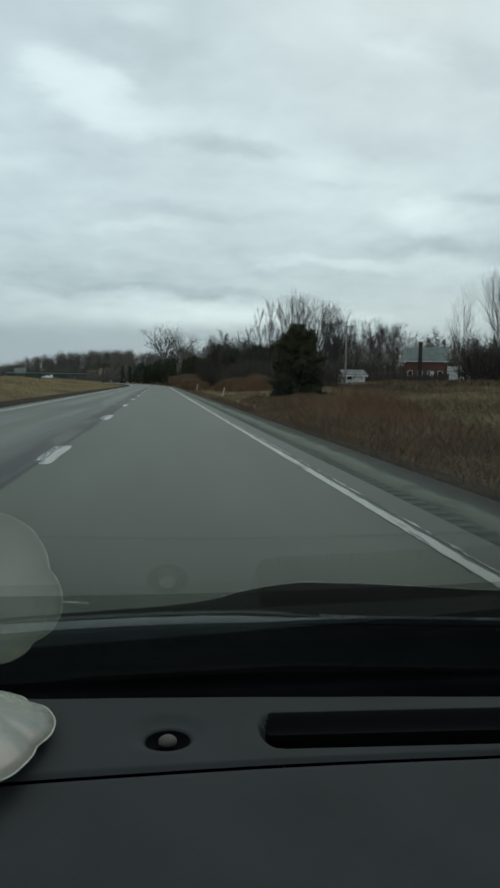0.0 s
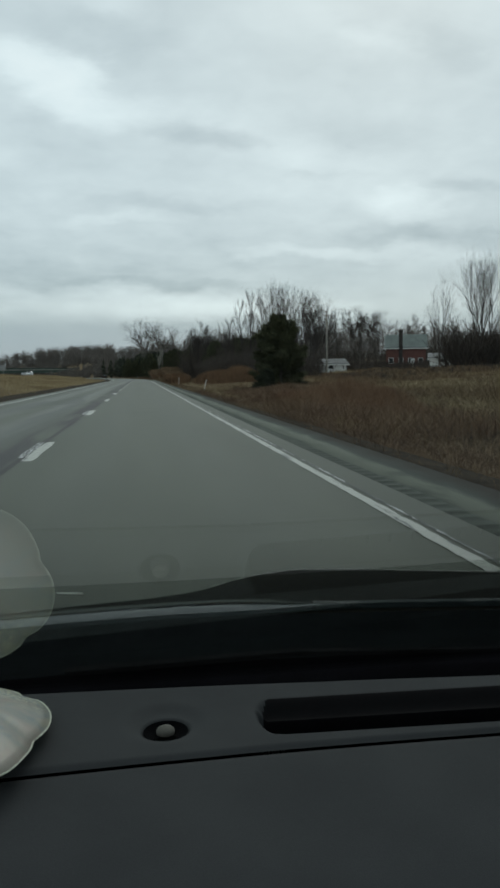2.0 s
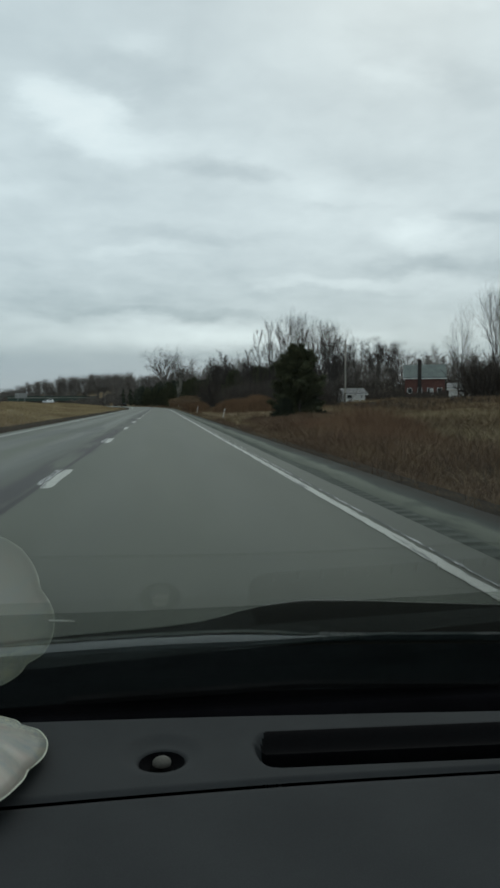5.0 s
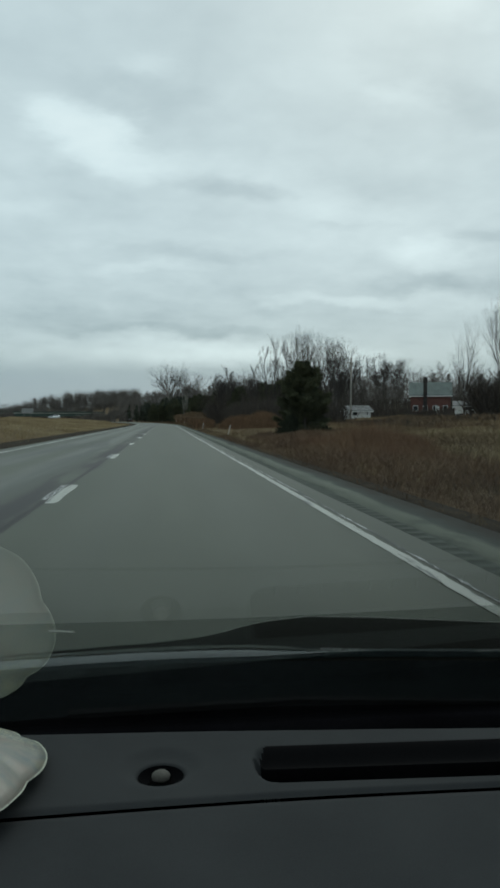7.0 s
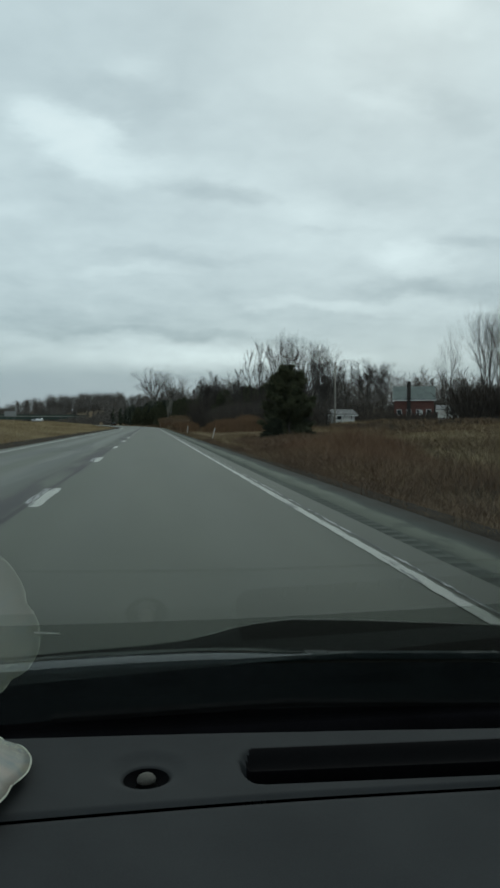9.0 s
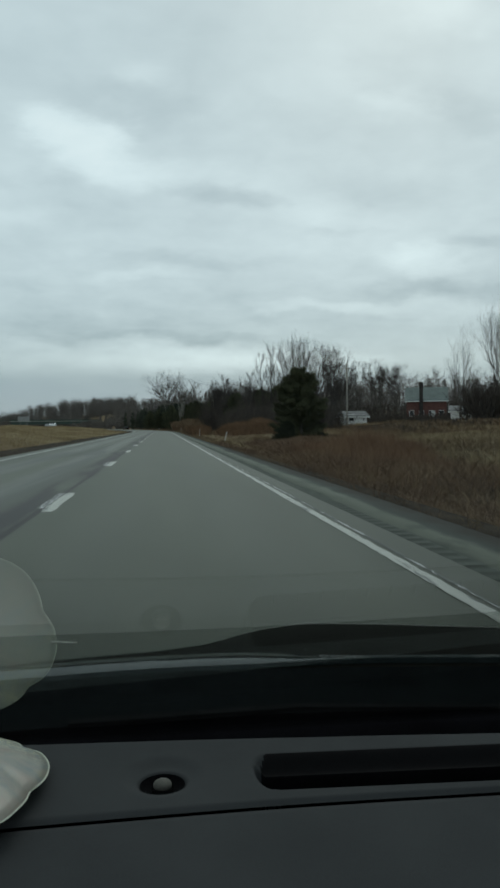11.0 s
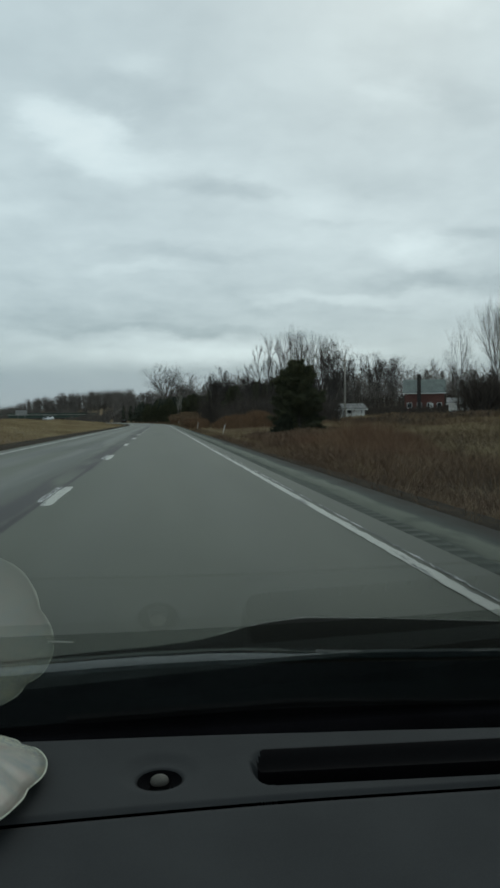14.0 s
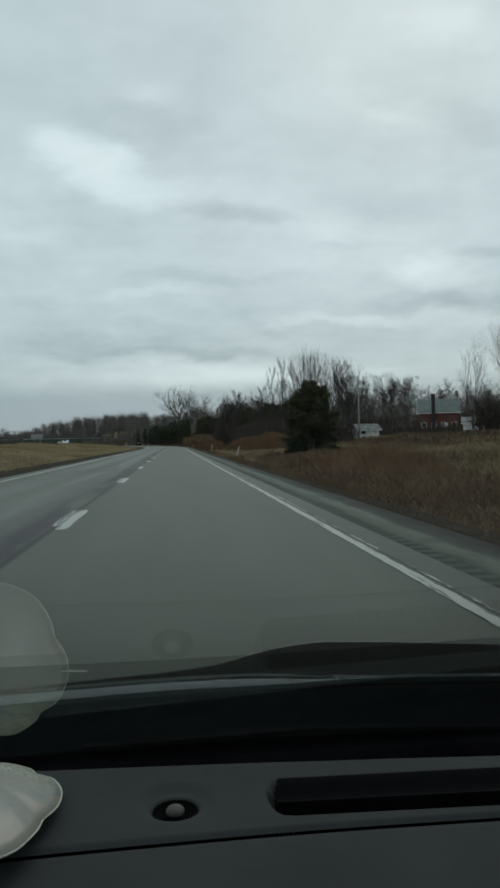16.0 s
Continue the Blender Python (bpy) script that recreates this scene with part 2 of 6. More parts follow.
def earth(n, p):
    split = n.add("ShaderNodeSeparateXYZ")
    n.put(split.inputs[0], p)
    wide = n.noise(n.vmath("MULTIPLY", p, (1.0, 0.4, 1.0)), 0.09, 5.0, 0.6, 0.5)
    mid = n.noise(p, 0.9, 5.0, 0.65)
    fine = n.noise(p, 14.0, 4.0, 0.7)
    straw = n.mix(n.span(mid, 0.3, 0.7), (0.085, 0.056, 0.030), (0.20, 0.14, 0.075))
    green = n.mix(n.span(fine, 0.3, 0.7), (0.080, 0.062, 0.034), (0.145, 0.110, 0.060))
    colour = n.mix(n.span(wide, 0.42, 0.62), straw, green)
    colour = n.mix(n.math("MULTIPLY", n.span(fine, 0.35, 0.75), 0.4), colour, (0.29, 0.21, 0.115))
    return colour, n.math("ADD", n.math("MULTIPLY", mid, 0.5), fine), 0.9, 0.12


M["earth"] = surface("dry_grassland", earth, 0.95, 0.0, 0.2)


def old_paint(n, p):
    chips = n.noise(n.vmath("MULTIPLY", p, (1.0, 0.15, 1.0)), 11.0, 5.0, 0.7, 0.4)
    return n.mix(n.span(chips, 0.44, 0.54), (0.44, 0.45, 0.44), (0.085, 0.096, 0.088)), None, 0, 0


M["old_paint"] = surface("chipped_old_paint", old_paint, 0.8)
M["verge"] = speckled("gravelly_verge", (0.022, 0.019, 0.014), (0.060, 0.048, 0.034), 3.0, 40.0, 1.0, 0.6, 0.03, 0.0, 0.05)


def meadow(name, tones, island_share=0.07):
    """Dead grass: drifts of rust, brown and straw, with a little change from blade to blade."""
    def build(n, p):
        island = n.add("ShaderNodeNewGeometry").outputs["Random Per Island"]
        drift = n.noise(n.vmath("MULTIPLY", p, (1.0, 0.55, 0.0)), 0.16, 3.0, 0.5, 0.6)
        small = n.noise(n.vmath("MULTIPLY", p, (1.0, 0.7, 0.0)), 0.9, 3.0, 0.55)
        at = n.math("ADD", n.math("MULTIPLY", drift, 0.62), n.math("MULTIPLY", small, 0.38))
        at = n.math("ADD", n.span(at, 0.3, 0.7), n.math("MULTIPLY", n.math("SUBTRACT", island, 0.5), island_share * 2))
        return n.ramp(n.math("MULTIPLY", at, 1.0, clamp=True), tones), None, 0, 0
    return surface(name, build, 0.95, 0.0, 0.15)


M["straw"] = meadow("dry_grass_blades", [(0.05, (0.074, 0.050, 0.034)), (0.35, (0.128, 0.084, 0.054)), (0.6, (0.156, 0.112, 0.067)), (0.85, (0.212, 0.160, 0.089)), (1.0, (0.29, 0.222, 0.124))])
M["pale_straw"] = meadow("pale_dry_grass", [(0.05, (0.13, 0.095, 0.055)), (0.4, (0.20, 0.152, 0.088)), (0.75, (0.28, 0.22, 0.13)), (1.0, (0.37, 0.30, 0.185))])
M["median_straw"] = meadow("mown_median_grass", [(0.05, (0.235, 0.175, 0.097)), (0.5, (0.33, 0.255, 0.145)), (1.0, (0.43, 0.35, 0.215))])
M["reed"] = per_piece("reed_stems", (0.10, 0.056, 0.030), (0.22, 0.134, 0.074), 0.9, 0.3)
M["russet"] = meadow("russet_weeds", [(0.05, (0.100, 0.054, 0.034)), (0.5, (0.158, 0.091, 0.056)), (1.0, (0.215, 0.138, 0.085))])
M["rust"] = meadow("rusty_weeds", [(0.05, (0.102, 0.064, 0.042)), (0.5, (0.152, 0.100, 0.063)), (1.0, (0.205, 0.145, 0.090))])
M["bleached"] = per_piece("bleached_grass", (0.21, 0.155, 0.095), (0.40, 0.315, 0.20), 0.95, 0.5)
M["dark_limb"] = speckled("dark_wet_bark", (0.026, 0.023, 0.021), (0.070, 0.062, 0.056), 2.0, 24.0, 0.95, 0.8, 0.03)
M["plume"] = per_piece("reed_plumes", (0.12, 0.08, 0.05), (0.27, 0.19, 0.115), 0.95, 0.5)
M["bark"] = speckled("grey_bark", (0.035, 0.03, 0.025), (0.105, 0.093, 0.08), 2.0, 24.0, 0.95, 0.8, 0.03)
M["pale_bark"] = speckled("pale_bark", (0.16, 0.15, 0.13), (0.34, 0.32, 0.28), 2.0, 24.0, 0.9, 0.5, 0.02)
M["twig"] = per_piece("bare_twigs", (0.028, 0.024, 0.022), (0.070, 0.061, 0.054), 0.95, 0.4)
M["brush"] = per_piece("bare_brush", (0.027, 0.023, 0.020), (0.078, 0.063, 0.051), 0.95, 0.3)
M["soot"] = speckled("sooty_brick", (0.018, 0.016, 0.015), (0.05, 0.042, 0.038), 1.5, 14.0, 0.9, 0.3, 0.01)
M["bank"] = per_piece("bank_brush", (0.03, 0.022, 0.018), (0.105, 0.078, 0.058), 0.95, 0.5)
M["needles"] = per_piece("pine_needles", (0.028, 0.037, 0.020), (0.110, 0.114, 0.058), 0.9, 0.8)
M["juniper"] = per_piece("juniper_foliage", (0.012, 0.018, 0.009), (0.045, 0.055, 0.028), 0.8, 0.8)
M["far_wood"] = per_piece("far_woodland", (0.075, 0.070, 0.064), (0.175, 0.155, 0.138), 0.95, 0.05)
M["far_pine"] = per_piece("far_pinewood", (0.014, 0.022, 0.015), (0.05, 0.06, 0.038), 0.9, 0.05)
M["dash"] = speckled("soft_dashboard_plastic", (0.0325, 0.0350, 0.0372), (0.0450, 0.0478, 0.0500), 6.0, 900.0, 0.75, 0.25, 0.0006, 0.0, 0.12)
# slot lip and black trim; both colours also carry the shade of recesses
M["dash_dark"] = speckled("slot_lip_shade", (0.0045, 0.0043, 0.0049), (0.0066, 0.0064, 0.0071), 8.0, 300.0, 0.8, 0.2, 0.001, 0.0, 0.08)
M["dash_black"] = speckled("black_trim_and_recess_shade", (0.003, 0.003, 0.0035), (0.006, 0.006, 0.007), 8.0, 300.0, 0.8, 0.2, 0.001, 0.0, 0.02)
M["seat_cloth"] = speckled("charcoal_seat_cloth", (0.03, 0.03, 0.033), (0.055, 0.055, 0.06), 6.0, 250.0, 0.95, 0.3, 0.002)
M["headliner"] = speckled("grey_headliner", (0.10, 0.10, 0.10), (0.15, 0.15, 0.15), 6.0, 250.0, 0.95, 0.2, 0.002)
M["lens"] = speckled("frosted_sensor_lens", (0.085, 0.080, 0.070), (0.125, 0.118, 0.103), 60.0, 400.0, 0.6, 0.1, 0.0005, 0.0, 0.2)
M["car_paint"] = speckled("dark_car_paint", (0.0042, 0.0050, 0.0031), (0.0070, 0.0080, 0.0052), 1.5, 40.0, 0.7, 0.02, 0.0005, 0.0, 0.03)


# the teal base colour carries part of the sky's reflection
def lip_build(n, p):
    return n.mix(n.noise(p, 9.0), (0.010, 0.020, 0.021), (0.018, 0.031, 0.033)), None, 0, 0


def lip_gloss(n, p):
    """Glossy beside the driver, rougher towards the passenger to break up the reflection."""
    split = n.add("ShaderNodeSeparateXYZ")
    n.put(split.inputs[0], p)
    breakup = n.add("ShaderNodeMath", op="ADD")
    n.put(breakup.inputs[0], n.span(split.outputs[0], 0.05, 0.42, -0.12, 0.19))
    n.put(breakup.inputs[1], n.noise(n.vmath("MULTIPLY", p, (1.0, 0.2, 1.0)), 16.0, 3.0, 0.6))
    return n.span(breakup.outputs[0], 0.52, 0.72, 0.07, 0.85)


M["lip_paint"] = surface("sky_tinted_dark_paint", lip_build, lip_gloss, 0.0, 0.5)
M["riser_tone"] = speckled("cowl_riser_tone", (0.013, 0.016, 0.0165), (0.026, 0.031, 0.032), 8.0, 90.0, 0.85, 0.3, 0.002, 0.0, 0.05)
M["rubber"] = speckled("tyre_rubber", (0.012, 0.012, 0.012), (0.028, 0.028, 0.028), 8.0, 90.0, 0.9, 0.4, 0.004)
M["alloy"] = speckled("wheel_alloy", (0.35, 0.35, 0.36), (0.5, 0.5, 0.51), 8.0, 60.0, 0.35, 0.05, 0.001, 0.9)
M["chrome"] = speckled("dull_metal", (0.4, 0.41, 0.42), (0.55, 0.56, 0.57), 8.0, 60.0, 0.4, 0.05, 0.001, 0.9)
M["post_white"] = speckled("weathered_white_plastic", (0.5, 0.47, 0.41), (0.72, 0.70, 0.65), 3.0, 40.0, 0.7, 0.2, 0.004)
M["wood_post"] = speckled("weathered_wood", (0.05, 0.037, 0.028), (0.15, 0.12, 0.095), 3.0, 45.0, 0.95, 0.6, 0.01)
M["steel"] = speckled("galvanised_steel", (0.22, 0.23, 0.23), (0.36, 0.37, 0.37), 4.0, 60.0, 0.55, 0.15, 0.002, 0.6)
M["sign_white"] = speckled("white_sign_sheet", (0.58, 0.60, 0.60), (0.70, 0.72, 0.72), 2.0, 30.0, 0.5, 0.05, 0.001)
M["sign_black"] = speckled("black_sign_paint", (0.015, 0.015, 0.015), (0.03, 0.03, 0.03), 2.0, 30.0, 0.5, 0.05, 0.001)
M["sign_green"] = speckled("green_sign_sheet", (0.01, 0.12, 0.06), (0.02, 0.17, 0.09), 2.0, 30.0, 0.5, 0.05, 0.001)
M["concrete"] = speckled("pale_concrete", (0.30, 0.29, 0.27), (0.46, 0.45, 0.42), 0.6, 12.0, 0.9, 0.4, 0.01)
M["girder"] = speckled("green_girder_paint", (0.024, 0.048, 0.036), (0.042, 0.072, 0.057), 0.4, 6.0, 0.6, 0.1, 0.005)
M["siding_white"] = speckled("white_siding", (0.56, 0.57, 0.56), (0.72, 0.73, 0.72), 0.7, 9.0, 0.8, 0.2, 0.01)
M["siding_green"] = speckled("sage_siding", (0.22, 0.26, 0.20), (0.32, 0.36, 0.29), 0.7, 9.0, 0.8, 0.2, 0.01)
M["brick_red"] = speckled("red_brick", (0.085, 0.036, 0.03), (0.15, 0.065, 0.052), 1.5, 14.0, 0.9, 0.3, 0.01)
M["roof_green"] = speckled("green_metal_roof", (0.060, 0.085, 0.078), (0.10, 0.13, 0.12), 0.6, 9.0, 0.6, 0.2, 0.01)
M["roof_grey"] = speckled("grey_shingles", (0.10, 0.10, 0.10), (0.2, 0.2, 0.19), 0.8, 14.0, 0.9, 0.4, 0.02)
M["dark_glass"] = speckled("dark_window_glass", (0.015, 0.018, 0.02), (0.03, 0.034, 0.036), 1.0, 8.0, 0.08, 0.0, 0.001)
M["car_white"] = speckled("white_car_paint", (0.6, 0.6, 0.6), (0.7, 0.7, 0.7), 1.0, 8.0, 0.25, 0.0, 0.001)
M["car_silver"] = speckled("silver_car_paint", (0.3, 0.31, 0.32), (0.4, 0.41, 0.42), 1.0, 8.0, 0.3, 0.0, 0.001, 0.4)
M["tail_red"] = speckled("red_lamp_plastic", (0.25, 0.01, 0.01), (0.35, 0.02, 0.02), 5.0, 50.0, 0.3, 0.0, 0.001)
M["snow"] = speckled("old_snow", (0.55, 0.57, 0.6), (0.8, 0.82, 0.84), 1.0, 10.0, 0.9, 0.5, 0.03)


def glass(name):
    m = bpy.data.materials.new(name)
    m.use_nodes = True
    n = Nodes(m.node_tree)
    clear = n.add("ShaderNodeBsdfTransparent")
    clear.inputs[0].default_value = (0.925, 0.96, 0.935, 1)
    shine = n.add("ShaderNodeBsdfGlossy")
    shine.inputs["Roughness"].default_value = 0.0
    fresnel = n.add("ShaderNodeFresnel")
    fresnel.inputs[0].default_value = 1.5
    both = n.add("ShaderNodeMixShader")
    # both faces of the pane reflect
    face = fresnel.outputs[0]
    pane = n.math("DIVIDE", n.math("MULTIPLY", face, 2.0), n.math("ADD", face, 1.0))
    n.put(both.inputs[0], n.math("MULTIPLY", n.math("SUBTRACT", pane, 0.12), 1.45, clamp=True))
    n.put(both.inputs[1], clear.outputs[0])
    n.put(both.inputs[2], shine.outputs[0])
    n.put(n.add("ShaderNodeOutputMaterial").inputs[0], both.outputs[0])
    return m


M["windscreen"] = glass("windscreen_glass")


def shade_band():
    """Added tint that imitates the darker zone below the dashboard's reflection."""
    m = bpy.data.materials.new("reflection_shade_tint")
    m.use_nodes = True
    n = Nodes(m.node_tree)
    clear = n.add("ShaderNodeBsdfTransparent")
    clear.inputs[0].default_value = (0.68, 0.70, 0.68, 1)
    n.put(n.add("ShaderNodeOutputMaterial").inputs[0], clear.outputs[0])
    return m


M["shade_band"] = shade_band()
M["cowl"] = surface("black_cowl_plastic", lambda n, p: (n.mix(n.noise(n.vmath("MULTIPLY", p, (1.0, 5.0, 1.0)), 4.0, 4.0), (0.012, 0.015, 0.0155), (0.032, 0.038, 0.039)), n.noise(n.vmath("MULTIPLY", p, (1.0, 3.0, 1.0)), 6.0, 3.0), 0.4, 0.02), lambda n, p: n.span(n.noise(n.vmath("MULTIPLY", p, (1.0, 4.0, 1.0)), 5.0, 3.0), 0.35, 0.65, 0.6, 0.9), 0.0, 0.03)


def shell_material():
    """Pearly, with faint rays; crinkled towards its far rim, where the sky's glint is painted in."""
    m = bpy.data.materials.new("translucent_shell")
    m.use_nodes = True
    n = Nodes(m.node_tree)
    p = n.add("ShaderNodeTexCoord").outputs["Object"]
    split = n.add("ShaderNodeSeparateXYZ")
    n.put(split.inputs[0], p)
    growth = n.noise(p, 38.0, 4.0, 0.6, 1.5)
    tint = n.ramp(n.noise(p, 22.0, 3.0, 0.5, 0.8), [(0.3, (0.54, 0.43, 0.37)), (0.46, (0.48, 0.47, 0.42)), (0.58, (0.40, 0.44, 0.45)), (0.72, (0.56, 0.55, 0.43))])
    colour = n.mix(n.math("MULTIPLY", n.span(growth, 0.35, 0.7), 0.6), tint, (0.56, 0.54, 0.47))
    around = n.math("ARCTAN2", split.outputs[1], split.outputs[0])
    rays = n.math("SINE", n.math("ADD", n.math("MULTIPLY", around, 17.0), n.math("MULTIPLY", n.noise(p, 30.0, 3.0), 5.0)))
    colour = n.mix(n.math("MULTIPLY", n.span(rays, -0.2, 1.0), 0.25), colour, (0.62, 0.53, 0.47))
    crinkle = n.noise(n.vmath("MULTIPLY", p, (1.0, 1.6, 1.0)), 95.0, 5.0, 0.65, 2.2)
    far = n.span(n.math("ADD", split.outputs[1], n.math("MULTIPLY", n.math("SUBTRACT", n.noise(p, 26.0, 3.0), 0.5), 0.05)), 0.0, 0.05)
    # whitened far side: pale crinkles, with sky glint put into the colour
    foil_glint = n.math("MULTIPLY", far, n.span(crinkle, 0.46, 0.58))
    colour = n.mix(n.math("MULTIPLY", far, 0.6), colour, (0.50, 0.58, 0.60))
    colour = n.mix(foil_glint, colour, (0.92, 0.90, 0.68))
    skin = n.add("ShaderNodeBsdfPrincipled")
    n.put(skin.inputs["Base Color"], colour)
    skin.inputs["Roughness"].default_value = 0.22
    bump = n.add("ShaderNodeBump")
    bump.inputs["Strength"].default_value, bump.inputs["Distance"].default_value = 0.5, 0.002
    n.put(bump.inputs["Height"], n.math("MULTIPLY", crinkle, n.span(far, 0.0, 1.0, 0.15, 1.0)))
    n.put(skin.inputs["Normal"], bump.outputs[0])
    through_it = n.add("ShaderNodeBsdfTranslucent")
    n.put(through_it.inputs[0], colour)
    both = n.add("ShaderNodeMixShader")
    both.inputs[0].default_value = 0.4
    n.put(both.inputs[1], skin.outputs[0])
    n.put(both.inputs[2], through_it.outputs[0])
    n.put(n.add("ShaderNodeOutputMaterial").inputs[0], both.outputs[0])
    return m


M["shell"] = shell_material()
M["shell_rim"] = speckled("pale_shell_rim", (0.55, 0.57, 0.46), (0.70, 0.72, 0.60), 30.0, 200.0, 0.35, 0.1, 0.0005)

# ---------------------------------------------------------------- mesh helpers


def link_mesh(name, verts, faces, material, parent=None, label="", smooth=False):
    me = bpy.data.meshes.new(name)
    me.from_pydata(verts, [], faces)
    me.materials.append(material)
    if smooth:
        me.polygons.foreach_set("use_smooth", [True] * len(me.polygons))
    me.update()
    ob = new(name, me)
    ob.parent = parent
    return tagged(ob, label)


def link_big(name, verts, tris, material, parent=None, label="", smooth=False):
    """Many triangles at once, from arrays."""
    verts, tris = np.asarray(verts, np.float32), np.asarray(tris, np.int32)
    me = bpy.data.meshes.new(name)
    me.vertices.add(len(verts))
    me.vertices.foreach_set("co", verts.ravel())
    me.loops.add(tris.size)
    me.loops.foreach_set("vertex_index", tris.ravel())
    me.polygons.add(len(tris))
    me.polygons.foreach_set("loop_start", np.arange(0, tris.size, 3, dtype=np.int32))
    me.polygons.foreach_set("use_smooth", np.full(len(tris), smooth))
    me.materials.append(material)
    me.update(calc_edges=True)
    ob = new(name, me)
    ob.parent = parent
    return tagged(ob, label)


def part(name, bm, material, parent, label=""):
    """Links a bmesh as one mesh object under a thing or a part."""
    me = bpy.data.meshes.new(name)
    bm.to_mesh(me)
    bm.free()
    me.materials.append(material)
    ob = new(name, me)
    ob.parent = parent
    return tagged(ob, label)


def thing(name, place, label, category, group="", kind="", turn=0.0):
    ob = new(name)
    ob.empty_display_size = 0.2
    ob.matrix_basis = pose(*place, 0, 0, turn)
    return tagged(ob, label, category, group, kind)


def box_bm(x0, x1, y0, y1, z0, z1, bevel=0.0, bm=None):
    own = bmesh.new()
    bmesh.ops.create_cube(own, size=1.0)
    for v in own.verts:
        v.co = Vector(((x0 + x1) / 2 + v.co.x * (x1 - x0), (y0 + y1) / 2 + v.co.y * (y1 - y0), (z0 + z1) / 2 + v.co.z * (z1 - z0)))
    if bevel:
        bmesh.ops.bevel(own, geom=list(own.edges), offset=bevel, segments=2, affect="EDGES", profile=0.6)
    if bm is None:
        return own
    me = bpy.data.meshes.new("t")
    own.to_mesh(me)
    own.free()
    bm.from_mesh(me)
    bpy.data.meshes.remove(me)
    return bm


def box(name, dims, material, parent, label="", bevel=0.0):
    return part(name, box_bm(*dims, bevel), material, parent, label)


def tube_bm(points, radii, sides=8, bm=None):
    bm = bm or bmesh.new()
    rings = []
    for i, (p, r) in enumerate(zip(points, radii)):
        p = Vector(p)
        a, b = Vector(points[max(i - 1, 0)]), Vector(points[min(i + 1, len(points) - 1)])
        t = (b - a).normalized()
        side = t.cross(Vector((0.3, 1, 0.1) if abs(t.y) < 0.9 else (1, 0.1, 0.2))).normalized()
        other = t.cross(side)
        rings.append([bm.verts.new(p + r * (math.cos(2 * math.pi * k / sides) * side + math.sin(2 * math.pi * k / sides) * other)) for k in range(sides)])
    for a, b in zip(rings, rings[1:]):
        for k in range(sides):
            bm.faces.new((a[k], a[(k + 1) % sides], b[(k + 1) % sides], b[k]))
    bm.faces.new(rings[0][::-1])
    bm.faces.new(rings[-1])
    bmesh.ops.recalc_face_normals(bm, faces=bm.faces)
    return bm


def grid(name, xs, ys, height, material, parent=None, label="", skirt=0.0, bend=None):
    """A sheet over xs and ys with its height; a skirt gives it thickness at the rim."""
    xs, ys = list(xs), list(ys)
    verts = [(*(bend(x, y) if bend else (x, y)), height(x, y)) for y in ys for x in xs]
    w = len(xs)
    faces = [(j * w + i, j * w + i + 1, (j + 1) * w + i + 1, (j + 1) * w + i) for j in range(len(ys) - 1) for i in range(w - 1)]
    if skirt:
        rim = [i for i in range(w)] + [j * w + w - 1 for j in range(1, len(ys))] + [(len(ys) - 1) * w + i for i in range(w - 2, -1, -1)] + [j * w for j in range(len(ys) - 2, 0, -1)]
        low = len(verts)
        verts += [(verts[i][0], verts[i][1], verts[i][2] - skirt) for i in rim]
        for k in range(len(rim)):
            q = (k + 1) % len(rim)
            faces.append((rim[q], rim[k], low + k, low + q))
    return link_mesh(name, verts, faces, material, parent, label, smooth=True)


def ease(x, a, b):
    t = min(1.0, max(0.0, (x - a) / (b - a)))
    return t * t * (3 - 2 * t)

# ---------------------------------------------------------------- road and ground
BEND, RADIUS, STRAIGHT = 150.0, 1000.0, 650.0


def bend_x(y):
    """The road's centre: straight, then a long left-hand bend."""
    if y <= BEND:
        return 0.0
    if y <= STRAIGHT:
        return -(y - BEND) ** 2 / (2 * RADIUS)
    return -(STRAIGHT - BEND) ** 2 / (2 * RADIUS) - (STRAIGHT - BEND) / RADIUS * (y - STRAIGHT)


def along(u, y):
    return bend_x(y) + u, y


PROFILE = [(-3000, 6), (-400, 6), (-160, 3.0), (-80, 1.6), (-48, 1.2), (-40, 1.3), (-26, 1.36), (-24, 1.2), (-16, 0.55), (-10.5, 0.02), (-8.2, -0.14), (-7.35, -0.06),
           (-7.2, -0.06), (3.65, -0.06), (3.8, -0.06), (5.2, -0.33), (7.2, -0.72), (9.0, -0.62), (14, -0.35), (30, 0.3), (38, 1.2), (45, 1.7), (60, 2.2), (95, 4.8), (120, 5.3), (300, 6.0), (3000, 6)]


def ground_z(u, y):
    for (a, za), (b, zb) in zip(PROFILE, PROFILE[1:]):
        if u <= b:
            z = za + (zb - za) * (u - a) / (b - a)
            break
    away = ease(abs(u + 1.5), 7.0, 14.0)
    z += away * 0.16 * noise.noise(Vector((u * 0.22, y * 0.16, 0.0))) + away * 0.4 * noise.noise(Vector((u * 0.03, y * 0.025, 5.0)))
    # the land climbs beyond the bend
    z += 9.0 * ease(y, 360, 640) * ease(u, 12, 60) + 5.0 * ease(y, 420, 700) * ease(-u, 60, 200)
    return z


ys = [-600, -450, -380] + list(range(-340, -40, 8)) + list(np.arange(-40, 160, 2.0)) + list(range(160, 420, 6)) + list(range(420, 800, 20)) + [850, 950, 1150, 1500, 2100, 3200]
us = sorted({p[0] for p in PROFILE} | set(np.arange(4.2, 12, 0.5)) | set(range(12, 60, 3)) | set(range(60, 140, 10)) | {180, 230} | set(np.arange(-24, -7.5, 1.5)) | {-60, -110, -220, -300})
